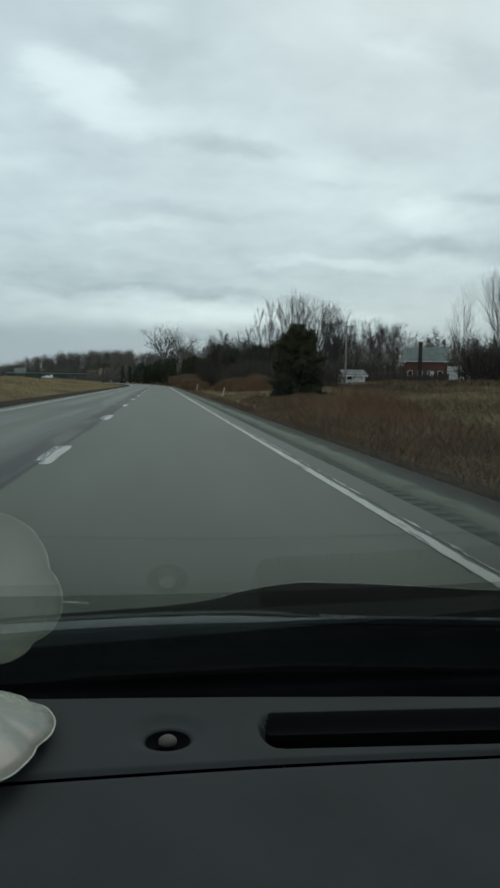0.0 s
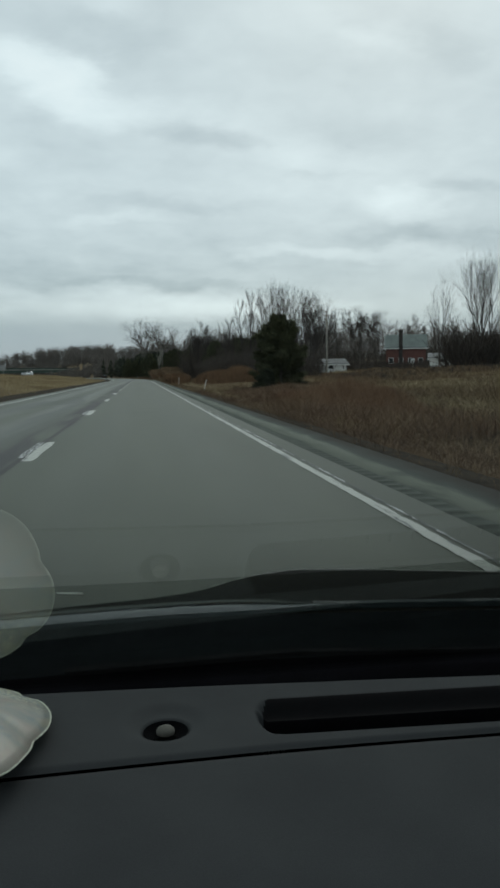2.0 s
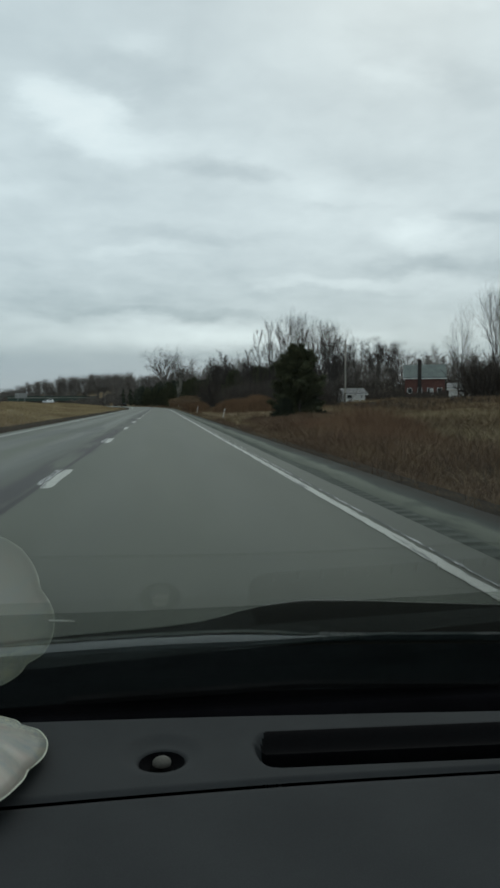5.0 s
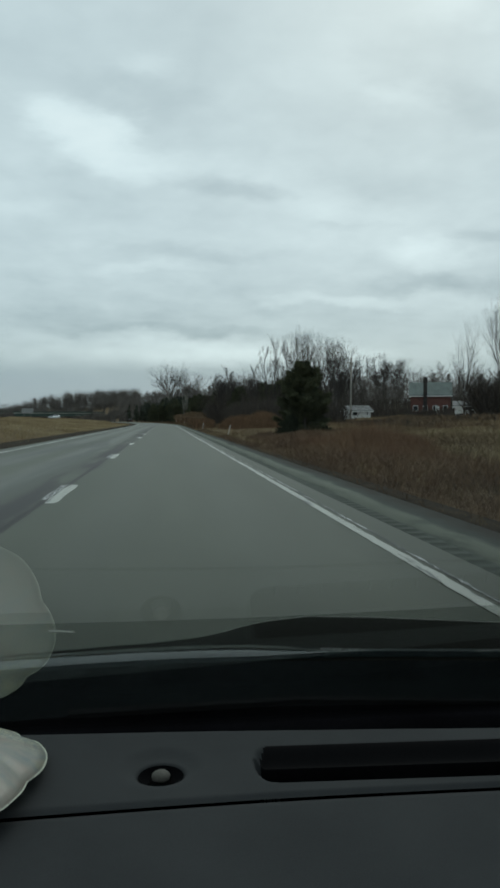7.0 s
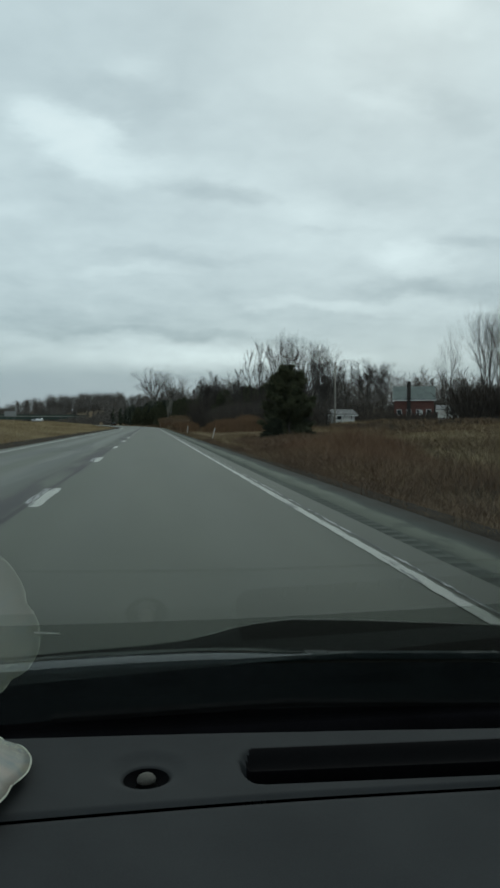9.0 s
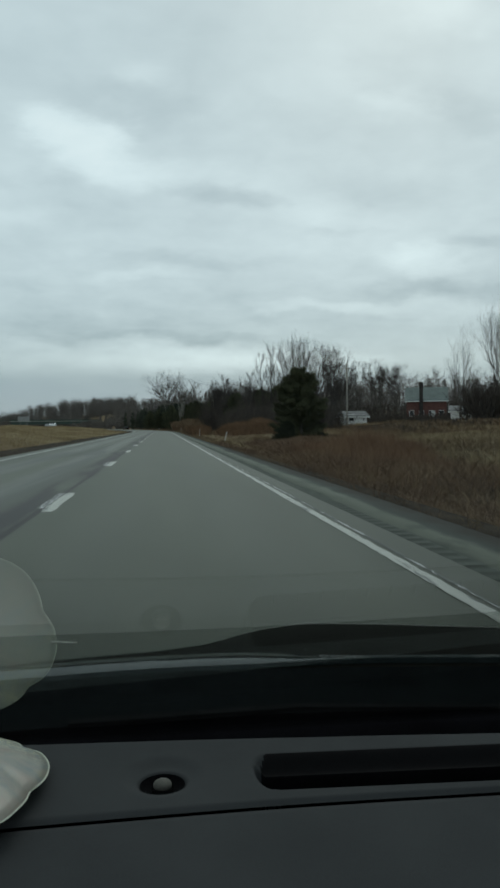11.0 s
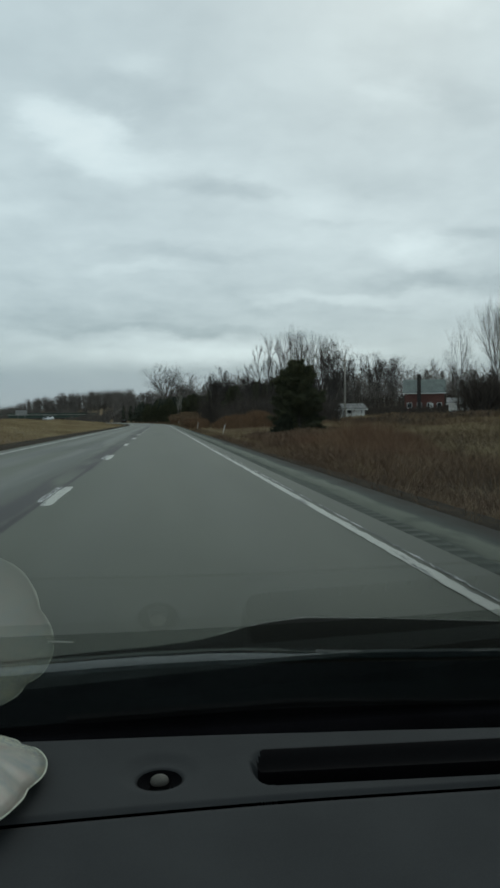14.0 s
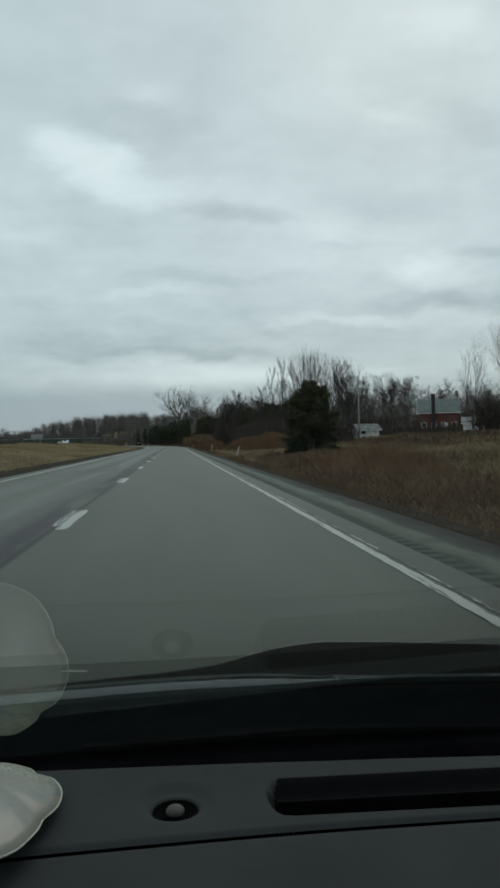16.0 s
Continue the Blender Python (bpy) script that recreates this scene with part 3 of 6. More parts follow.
ground = tagged(grid("ground", us, ys, ground_z, M["earth"], bend=along), "dry winter grassland along the highway, brown and straw coloured", "ground", kind="structure")

road_ys = [-450] + list(range(-400, 0, 25)) + list(range(0, 160, 10)) + list(range(160, 900, 12))


def strip(name, u0, u1, z, material, y_list, parent=None, label="", skirt=0.06, columns=1):
    return grid(name, [u0 + (u1 - u0) * i / columns for i in range(columns + 1)], y_list, lambda u, y: z, material, parent, label, skirt, along)


road = tagged(strip("road", -6.65, 2.59, 0.0, M["asphalt"], road_ys, columns=6), "grey asphalt highway carriageway with two lanes and worn markings", "road", kind="structure")
shoulder = tagged(strip("road_shoulder", 2.80, 3.6, -0.002, M["shoulder"], road_ys), "dark paved shoulder beside the carriageway", "road shoulder", kind="structure")
far_road = tagged(strip("opposite_road", -38.0, -27.0, 1.42, M["worn_shoulder"], road_ys), "pale asphalt carriageway for oncoming traffic beyond the median", "road", kind="structure")
tagged(strip("verge", 3.61, 4.1, -0.03, M["verge"], road_ys, skirt=0.15), "strip of gravel and dead leaves at the shoulder's edge", "verge", kind="structure")


tagged(strip("median_verge", -8.7, -6.66, -0.02, M["verge"], road_ys, skirt=0.1), "dark strip of dirt and dead leaves beside the median", "verge", kind="structure")


def rumble():
    verts, faces = [], []
    step = 0.30
    y = -25.0
    lines = []
    while y < 215:
        for dy, dz in ((0.0, 0.0), (0.05, -0.009), (0.12, -0.009), (0.17, 0.0)):
            lines.append((y + dy, dz))
        y += step
    for yy, dz in lines:
        c = bend_x(yy)
        verts += [(c + 2.59, yy, -0.001), (c + 2.605, yy, dz - 0.001), (c + 2.785, yy, dz - 0.001), (c + 2.80, yy, -0.001)]
    for k in range(len(lines) - 1):
        for i in range(3):
            a = 4 * k + i
            faces.append((a, a + 1, a + 5, a + 4))
    ob = link_mesh("rumble_strip", verts, faces, M["rumble"])
    ob.data.materials.append(M["groove"])
    for k, face in enumerate(ob.data.polygons):
        face.material_index = 1 if (k // 3) % 4 in (0, 1, 2) and k % 3 == 1 else 0
    return tagged(ob, "milled grooves of a rumble strip in the shoulder", "rumble strip", kind="structure")


rumble()
strip("shoulder_inner_before", 2.59, 2.80, -0.001, M["shoulder"], [-450] + list(range(-400, -25, 5)), shoulder)
strip("shoulder_inner_beyond", 2.59, 2.80, -0.001, M["shoulder"], list(range(215, 900, 10)), shoulder)


def ragged_line(name, u, wide, y0, y1, step, parent, label, paint="paint"):
    """A painted line whose edges have frayed."""
    rng = random.Random(int(u * 100) + 7)
    verts, faces = [], []
    count = int((y1 - y0) / step)
    for k in range(count + 1):
        y = y0 + k * step
        c = bend_x(y)
        verts += [(c + u - wide / 2 + rng.uniform(-0.006, 0.006), y, 0.005), (c + u + wide / 2 + rng.uniform(-0.016, 0.006), y, 0.005)]
        if k:
            a = 2 * k
            faces.append((a - 2, a - 1, a + 1, a))
    return link_mesh(name, verts, faces, M[paint], parent, label)


ragged_line("edge_line", 2.11, 0.115, -60, 800, 0.13, road, "solid white edge line, frayed")
ragged_line("edge_line", -6.0, 0.15, -60, 800, 1.0, road, "solid pale edge line beside the median")


ragged_line("old_edge_line", 2.232, 0.034, -60, 140, 0.13, road, "worn older edge line beside the newer one", "old_paint")


def lane_dashes():
    rng = random.Random(5)
    shapes = []
    for s in range(4):
        verts, faces = [], []
        for k in range(13):
            y = k * 0.25
            end = 0.02 if k in (0, 12) else 0.0
            verts += [(-0.092 + end + rng.uniform(-0.014, 0.014), y, 0), (0.092 - end + rng.uniform(-0.014, 0.014), y, 0)]
            if k:
                faces.append((2 * k - 2, 2 * k - 1, 2 * k + 1, 2 * k))
        me = bpy.data.meshes.new("lane_dash")
        me.from_pydata(verts, [], faces)
        me.materials.append(M["paint"])
        shapes.append(me)
    y, k = CAR_Y + 10.7 - 12.19 * 8, 0
    while y < 330:
        ob = new("lane_dash", shapes[k % 4])
        ob.parent = road
        ob.matrix_basis = pose(bend_x(y) - 1.68, y, 0.005, 0, 0, math.degrees(math.atan2(bend_x(y) - bend_x(y + 3), 3)))
        if k % 3 != 1:
            ghost = new("old_lane_dash", shapes[(k + 1) % 4])
            ghost.parent = road
            ghost.matrix_basis = ob.matrix_basis @ pose(-0.17, 0.5, -0.0015) @ Matrix.Diagonal((0.6, 0.85, 1, 1))
            ghost.material_slots[0].link = "OBJECT"
            ghost.material_slots[0].material = M["old_paint"]
        y, k = y + 12.19, k + 1


lane_dashes()

# ---------------------------------------------------------------- the car that the camera rides in
CX = 0.45
car = thing("car", (CX, 0.3, 0), "dark sedan with a charcoal dashboard on the grey highway", "car")


def under(ob, parent):
    """Keeps the world place of ob, which was built in world coordinates, under a parent."""
    ob.parent = parent
    m = Matrix.Identity(4)
    p = parent
    while p:
        m = p.matrix_basis @ m if p is parent else p.matrix_basis @ m
        p = p.parent
    ob.matrix_parent_inverse = m.inverted()
    return ob


def seam_y(x):
    return 0.5735 - 0.055 * (x - 0.16) ** 2 + 0.004 * x + 0.0045 * ease(0.35 - x, 0.0, 0.3)


def ledge_y(x):
    return 0.7178 - 0.07 * x - 0.03 * x * x


def slot_near(x):
    return 0.6012 - 0.05 * (x - 0.087)


def slot_far(x):
    return 0.6712 - 0.04 * (x - 0.087)


def slot_ends(x, t=0.5):
    """Depth along the slot; t runs across it and rounds the ends."""
    bow = 0.015 * (1 - math.sqrt(max(0.0, 1 - (2 * t - 1) ** 2)))
    return ease(x, 0.082 + bow, 0.094 + bow) * ease(0.80 - x, bow, 0.014 + bow)


def dash_panel_z(x, y):
    z = 0.911 + 0.03 * max(0.0, y - 0.66)
    z -= 0.0035 * ease(0.008 - (y - seam_y(x)), 0.0, 0.008)
    z -= 0.014 * ease(y, ledge_y(x) - 0.010, ledge_y(x))
    # bowl of the light sensor
    d = math.hypot(x + 0.0005, (y - 0.6298))
    z -= 0.011 * ease(0.0225 - d, 0.0, 0.007)
    z -= 0.0030 * ease(0.040 - math.hypot(x + 0.0005, y - 0.639), 0.0, 0.020)
    # slot of the defroster, with a soft lead-in on its far side
    far, near = slot_far(x), slot_near(x)
    z -= slot_ends(x, min(1.0, max(0.0, (y - near) / (far - near)))) * (0.013 * ease(far - y, 0.0, 0.020) + 0.04 * ease(far - 0.022 - y, 0.0, 0.006)) * ease(y - near, -0.0004, 0.0025)
    return z


panel_xs = np.concatenate([np.arange(-0.40, -0.16, 0.02), np.arange(-0.16, 0.13, 0.0022), np.arange(0.13, 0.78, 0.012), np.arange(0.78, 0.82, 0.003), np.arange(0.82, 1.32, 0.02)])


def row_y(x, v):
    """Rows of the panel: seam to slot, across the slot, slot to ledge."""
    stops = (seam_y(x) + 0.0017, slot_near(x), slot_far(x), ledge_y(x))
    k = min(int(v), 2)
    return stops[k] + (stops[k + 1] - stops[k]) * (v - k)


rows_v = list(np.linspace(0, 1, 17)) + list(1 + np.linspace(0.02, 1, 40)) + list(2 + np.linspace(0.05, 1, 22))
dash_verts, dash_faces = [], []
for v in rows_v:
    for x in panel_xs:
        y = row_y(x, v)
        dash_verts.append((x, y, dash_panel_z(x, y)))
wide = len(panel_xs)
lining, slot_lip = [], []
for j in range(len(rows_v) - 1):
    for i in range(wide - 1):
        face = (j * wide + i, j * wide + i + 1, (j + 1) * wide + i + 1, (j + 1) * wide + i)
        # the slot's shade is put into colour: black inside, dark on the lip
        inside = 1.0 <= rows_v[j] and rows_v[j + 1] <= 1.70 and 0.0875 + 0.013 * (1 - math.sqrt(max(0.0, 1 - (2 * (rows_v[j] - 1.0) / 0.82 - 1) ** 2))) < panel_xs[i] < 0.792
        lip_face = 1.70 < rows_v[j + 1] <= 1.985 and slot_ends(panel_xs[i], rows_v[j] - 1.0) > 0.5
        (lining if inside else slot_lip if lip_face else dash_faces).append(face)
dashboard = under(link_mesh("dashboard", dash_verts, dash_faces, M["dash"], None, "charcoal soft plastic dashboard top", True), car)


def under_dash(ob):
    ob.parent = dashboard
    ob.matrix_parent_inverse = Matrix.Identity(4)
    return ob


def used(verts, faces):
    """Only the vertices that the faces need."""
    keep = sorted({i for f in faces for i in f})
    at = {k: i for i, k in enumerate(keep)}
    return [verts[k] for k in keep], [tuple(at[i] for i in f) for f in faces]


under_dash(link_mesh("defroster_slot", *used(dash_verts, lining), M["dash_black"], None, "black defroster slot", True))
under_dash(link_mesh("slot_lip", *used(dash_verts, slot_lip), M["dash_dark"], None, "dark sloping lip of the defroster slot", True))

# near pad, rolling down towards the cabin
pad_xs = list(np.linspace(-0.40, 1.30, 60))
verts, faces = [], []
steps = [0.0, 0.004, 0.012, 0.05, 0.1, 0.16, 0.21, 0.25, 0.28, 0.30, 0.31]
drops = [0.0035, 0.0010, 0.0002, 0.0, 0.0006, 0.003, 0.009, 0.022, 0.05, 0.10, 0.18]
for s, d in zip(steps, drops):
    for x in pad_xs:
        verts.append((x, seam_y(x) - 0.0012 - s, 0.910 - d - 0.05 * s))
for j in range(len(steps) - 1):
    for i in range(len(pad_xs) - 1):
        a = j * len(pad_xs) + i
        faces.append((a + len(pad_xs), a + len(pad_xs) + 1, a + 1, a))
under_dash(link_mesh("dash_pad", verts, faces, M["dash"], None, "padded near half of the dashboard", True))
# dark gap below the seam, and the tray in front of the ledge
gap = [(x, seam_y(x) + s, 0.900) for s in (-0.004, 0.004) for x in pad_xs]
under_dash(link_mesh("seam", gap, [(i, i + 1, len(pad_xs) + i + 1, len(pad_xs) + i) for i in range(len(pad_xs) - 1)], M["dash_black"], None, "dark seam between the two dashboard halves"))
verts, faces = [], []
# the tray's black also carries the shade of the deep gap
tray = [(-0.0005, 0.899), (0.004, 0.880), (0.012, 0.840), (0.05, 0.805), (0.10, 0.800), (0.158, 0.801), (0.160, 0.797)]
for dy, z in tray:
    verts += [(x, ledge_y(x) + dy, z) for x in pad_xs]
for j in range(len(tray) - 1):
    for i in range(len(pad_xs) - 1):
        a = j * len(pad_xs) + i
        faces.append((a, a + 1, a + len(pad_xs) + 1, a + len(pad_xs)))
under_dash(link_mesh("windscreen_tray", verts, faces, M["dash_black"], None, "tray at the foot of the windscreen, recess shade painted black", True))


def sensor_lens():
    bm = bmesh.new()
    bmesh.ops.create_uvsphere(bm, u_segments=28, v_segments=14, radius=0.0084)
    bmesh.ops.delete(bm, geom=[v for v in bm.verts if v.co.z < -0.002], context="VERTS")
    for v in bm.verts:
        v.co.z *= 0.64
        v.co += Vector((-0.0005, 0.6350, 0.9044))
    for f in bm.faces:
        f.smooth = True
    under_dash(part("light_sensor", bm, M["lens"], None, "small frosted dome of the light sensor"))
    verts, faces, n = [], [], 48
    for r, z in ((0.0200, 0.9072), (0.0178, 0.9045), (0.0145, 0.9022), (0.0100, 0.9012)):
        verts += [(-0.0005 + r * math.cos(2 * math.pi * k / n), 0.6298 + r * math.sin(2 * math.pi * k / n), z) for k in range(n)]
    for j in range(3):
        faces += [(j * n + k, j * n + (k + 1) % n, (j + 1) * n + (k + 1) % n, (j + 1) * n + k) for k in range(n)]
    under_dash(link_mesh("sensor_well", verts, [f[::-1] for f in faces], M["dash_black"], None, "black well round the light sensor", True))


sensor_lens()
slat_bm = tube_bm([(0, -0.0225, 0.884), (0, 0.004, 0.884)], [0.0016, 0.0016], 6)
slat = under_dash(part("vent_slat", slat_bm, M["dash_black"], None))
slat.location = (0.115, 0.632, 0)
for k in range(1, 27):
    more = slat.copy()
    scene.collection.objects.link(more)
    more.location = (0.115 + 0.025 * k, 0.632 - 0.00125 * k, 0)


# windscreen: a sloping sheet of glass, with an added tint darkening its foot
def screen_z(y):
    return 0.9745 - 0.588 * (y - 0.6615)


def windscreen():
    xs = list(np.linspace(-0.34, 1.24, 13))
    ys_ = list(np.linspace(-0.30, 0.87, 24))
    verts = [(x + (x - CX) * -0.10 * (0.85 - y), y, screen_z(y)) for y in ys_ for x in xs]
    n = len(xs)
    faces = [(j * n + i, (j + 1) * n + i, (j + 1) * n + i + 1, j * n + i + 1) for j in range(len(ys_) - 1) for i in range(n - 1)]
    ob = under(link_mesh("windscreen", verts, faces, M["windscreen"], None, "clear sloping windscreen glass", True), car)
    return ob


screen = windscreen()


def band_top(x):
    """How far down the windscreen the added shading begins."""
    x = max(-0.1, min(0.3, x))
    return BAND[0] + BAND[1] * x + BAND[2] * x * x


# added sheet under the glass; its tint stands in for a reflection edge
BAND = (0.4462, 0.0, -0.2500)
xs_ = list(np.linspace(-0.33, 1.2, 25))
band = [(x, y, screen_z(y) - 0.004) for v in (0.0, 0.5, 1.0) for x in xs_ for y in (band_top(x) + v * (0.866 - band_top(x)),)]
shade = under(link_mesh("shade_band", band, [(j * 25 + i, (j + 1) * 25 + i, (j + 1) * 25 + i + 1, j * 25 + i + 1) for j in range(2) for i in range(24)], M["shade_band"], None, "added tint imitating a reflection's darker zone on the windscreen", True), car)
shade.visible_shadow = False


def scratch():
    """A short pale glint on the windscreen, built as a thin tube."""
    pts = [(x, y, screen_z(y) - 0.0004) for x, y in GLINT_LINE]
    under(part("scratch", tube_bm(pts, [0.00025, 0.0004, 0.0002], 5), M["post_white"], None, "short pale glint line on the glass"), car)


GLINT_LINE = ((-0.0710, 0.4721), (-0.0630, 0.4743), (-0.0550, 0.4764))
scratch()


def sheet(name, corner_rows, material, label="", parent=None, thick=0.0):
    """A skin through rows of points."""
    n = len(corner_rows[0])
    verts = [p for r in corner_rows for p in r]
    faces = [(j * n + i, j * n + i + 1, (j + 1) * n + i + 1, (j + 1) * n + i) for j in range(len(corner_rows) - 1) for i in range(n - 1)]
    ob = link_mesh(name, verts, faces, material, None, label, True)
    if thick:
        solid = ob.modifiers.new("thickness", "SOLIDIFY")
        solid.thickness, solid.offset = thick, 0
    return under(ob, parent or car)


CREST = [(-0.6, 0.71), (-0.22, 0.744), (-0.11, 0.752), (-0.014, 0.757), (0.067, 0.765), (0.118, 0.775), (0.16, 0.785), (0.22, 0.794), (0.31, 0.801), (0.46, 0.793), (0.67, 0.776), (1.0, 0.757), (1.4, 0.71)]


def rear_edge(x):
    return 1.07 - 0.14 * math.sqrt((x - 0.04) ** 2 + 0.0278)


def fall(x):
    """How fast the bonnet falls away at x below its brow."""
    for (a, za), (b, zb) in zip(CREST, CREST[1:]):
        if x <= b:
            break
    want = (1.22 - (za + (zb - za) * (x - a) / (b - a))) / 1.5
    lo, hi = 0.005, 0.6
    for _ in range(24):
        k = (lo + hi) / 2
        brow = max((0.876 - k * (0.74 * d + 3.47 * d * d) - 1.22) / (rear_edge(x) + d) for d in np.linspace(0.02, 0.6, 30))
        lo, hi = (k, hi) if brow > -want else (lo, k)
    return k


def bonnet():
    xs = list(np.linspace(CX - 0.80, CX + 0.80, 65))
    drop = [fall(x) for x in xs]
    rows = [[(x, rear_edge(x) - 0.0424, 0.8803) for x in xs]]
    for d in list(np.linspace(0.0, 0.5, 26)) + list(np.linspace(0.54, 0.92, 9)):
        rows.append([(x, rear_edge(x) + d, max(0.50, 0.876 - kk * (0.74 * d + 3.47 * d * d))) for x, kk in zip(xs, drop)])
    rows.append([(x, y + 0.01, z - 0.10) for x, y, z in rows[-1]])
    top = sheet("bonnet", rows, M["car_paint"], "dark bonnet with a raised centre")
    # the edge narrows towards the passenger side, as its reflection thins out
    narrow = [1.0 - 0.5 * ease(x, 0.10, 0.30) for x in xs]
    lip = [[(x, rear_edge(x) + e * k, z) for x, k in zip(xs, narrow)] for e, z in ((-0.0425, 0.878), (-0.0422, 0.8862), (-0.042, 0.8866), (-0.0415, 0.88664), (0.0, 0.8818), (0.0445, 0.87655), (0.045, 0.8764), (0.0452, 0.8762), (0.0455, 0.870))]
    ob = sheet("bonnet_edge", lip, M["lip_paint"], "rear bonnet edge, tinted teal for its sky reflection")
    # pale tube that stands in for the highlight along the raised part
    line = []
    for x in np.linspace(0.11, 1.10, 40):
        kk = fall(x)
        d = max(np.linspace(0.02, 0.6, 117), key=lambda d: (0.876 - kk * (0.74 * d + 3.47 * d * d) - 1.22) / (rear_edge(x) + d))
        line.append((x, rear_edge(x) + d, 0.8777 - kk * (0.74 * d + 3.47 * d * d)))
    under(part("bonnet_crease", tube_bm(line, [0.0003 + 0.0006 * ease(i, 0, 8) * ease(40 - i, 0, 18) for i in range(40)], 5), M["concrete"], None, "thin pale highlight line along the bonnet crest"), car)
    return top


bonnet()
# black cowl between the windscreen and the bonnet
COWL_XS = np.linspace(CX - 0.78, CX + 0.78, 33)


def cowl_row(v, z):
    return [(x, 0.78 + v * (rear_edge(x) - 0.0425 - 0.78), z) for x in COWL_XS]


# nearest rows of the cowl, blackened in colour for the gap's shade
sheet("cowl_gutter", [cowl_row(v, z) for v, z in ((0.0, 0.796), (0.3, 0.797), (0.42, 0.800), (0.5, 0.812), (0.56, 0.834), (0.62, 0.8408), (0.69, 0.842))], M["dash_black"], "near part of the cowl, recess shade painted black")
sheet("cowl", [cowl_row(v, z) for v, z in ((0.69, 0.842), (0.74, 0.8435), (0.82, 0.8445), (0.88, 0.851), (0.92, 0.857))], M["cowl"], "weathered black plastic cowl under the windscreen")
# front riser of the cowl, its colour toned down against the light it catches
sheet("cowl_seal", [cowl_row(v, z) for v, z in ((0.92, 0.857), (0.94, 0.860), (0.98, 0.871), (1.0, 0.880))], M["riser_tone"], "cowl riser under the bonnet edge, toned down in colour")


def wiper(x0, x1, y0, y1):
    bm = tube_bm([(x0, y0, 0.844), ((x0 + x1) / 2, (y0 + y1) / 2 + 0.01, 0.852), (x1, y1, 0.846)], [0.007, 0.006, 0.004], 6)
    under(part("wiper_arm", bm, M["rubber"], None, "black wiper arm at rest"), car)


wiper(-0.12, 0.48, 0.93, 0.90)
wiper(0.52, 1.10, 0.93, 0.90)


def car_shell():
    """Body, roof, doors, wheels and seats round and behind the camera."""
    side = [(-0.80, 0.30), (-0.88, 0.48), (-0.90, 0.70), (-0.87, 0.86)]
    for s in (1, -1):
        rows = []
        for y, drop, tuck in ((2.0, 0.50, 0.20), (1.85, 0.42, 0.06), (1.4, 0.24, 0.0), (0.95, 0.06, 0.0), (0.6, 0.0, 0.0), (-0.6, 0.0, 0.0), (-1.6, 0.0, 0.02), (-2.25, 0.0, 0.12), (-2.4, 0.05, 0.28)):
            rows.append([(CX + s * (dx + tuck), y, max(0.25, z - drop)) for dx, z in side])
        sheet("body_side", rows if s > 0 else [r[::-1] for r in rows], M["car_paint"], "dark painted body side", thick=0.02)
        sheet("pillar", [[(CX + s * -0.80, 0.78, 0.88), (CX + s * -0.76, 0.84, 0.87)], [(CX + s * -0.62, -0.30, 1.50), (CX + s * -0.58, -0.26, 1.50)]], M["headliner"], "slim grey windscreen pillar", thick=0.03)
        sheet("rear_pillar", [[(CX + s * -0.80, -1.5, 0.88), (CX + s * -0.80, -1.25, 0.88)], [(CX + s * -0.62, -1.3, 1.46), (CX + s * -0.62, -0.95, 1.47)]], M["car_paint"], "dark rear pillar", thick=0.03)
        sheet("door_card", [[(CX + s * -0.80, y, z) for y in (0.75, 0.2, -0.6, -1.5)] for z in (0.35, 0.65, 0.88)], M["seat_cloth"], "charcoal inner door panel", thick=0.02)
        for y in (1.45, -1.35):
            wheel = thing("wheel", (0, 0, 0), "", "")
            wheel.parent = car
            wheel.matrix_basis = pose(s * -0.80, y - 0.3, 0.32)
            for key in ("label", "category"):
                if key in wheel:
                    del wheel[key]
            ring = bmesh.new()
            tube_bm([(-0.10, 0, 0), (-0.09, 0, 0), (0.09, 0, 0), (0.10, 0, 0)], [0.27, 0.32, 0.32, 0.27], 28, ring)
            part("tyre", ring, M["rubber"], wheel, "black rubber tyre")
            rim = tube_bm([(s * -0.085, 0, 0), (s * -0.105, 0, 0), (s * -0.11, 0, 0)], [0.21, 0.20, 0.06], 20)
            part("rim", rim, M["alloy"], wheel, "dull alloy rim")
    roof_rows = [[(CX + dx, y, z - 0.06 * (dx / 0.62) ** 2) for dx in np.linspace(-0.62, 0.62, 9)] for y, z in ((-0.28, 1.505), (-0.6, 1.55), (-1.0, 1.53), (-1.35, 1.46))]
    sheet("roof", roof_rows, M["car_paint"], "dark roof panel", thick=0.02)
    sheet("headliner", [[(x, y, z - 0.035) for x, y, z in r] for r in roof_rows], M["headliner"], "grey cloth headliner", thick=0.01)
    sheet("boot_lid", [[(CX + dx, y, z) for dx in (-0.8, -0.4, 0, 0.4, 0.8)] for y, z in ((-1.75, 1.0), (-2.3, 0.98), (-2.42, 0.8), (-2.44, 0.35))], M["car_paint"], "dark boot lid", thick=0.02)
    sheet("rear_window", [[(CX + dx, -1.36, 1.45) for dx in (-0.58, 0, 0.58)], [(CX + dx * 1.1, -1.76, 1.0) for dx in (-0.58, 0, 0.58)]], M["dark_glass"], "dark rear window glass", thick=0.006)
    sheet("front_bumper", [[(CX + dx, 2.06 - 0.22 * (abs(dx) / 0.85) ** 2, z) for dx in np.linspace(-0.85, 0.85, 9)] for z in (0.53, 0.42, 0.25)], M["car_paint"], "dark front bumper", thick=0.03)
    box("floor_pan", (-0.8, 0.8, -2.3, 1.3, 0.22, 0.27), M["dash_black"], car, "black floor pan", 0.01)
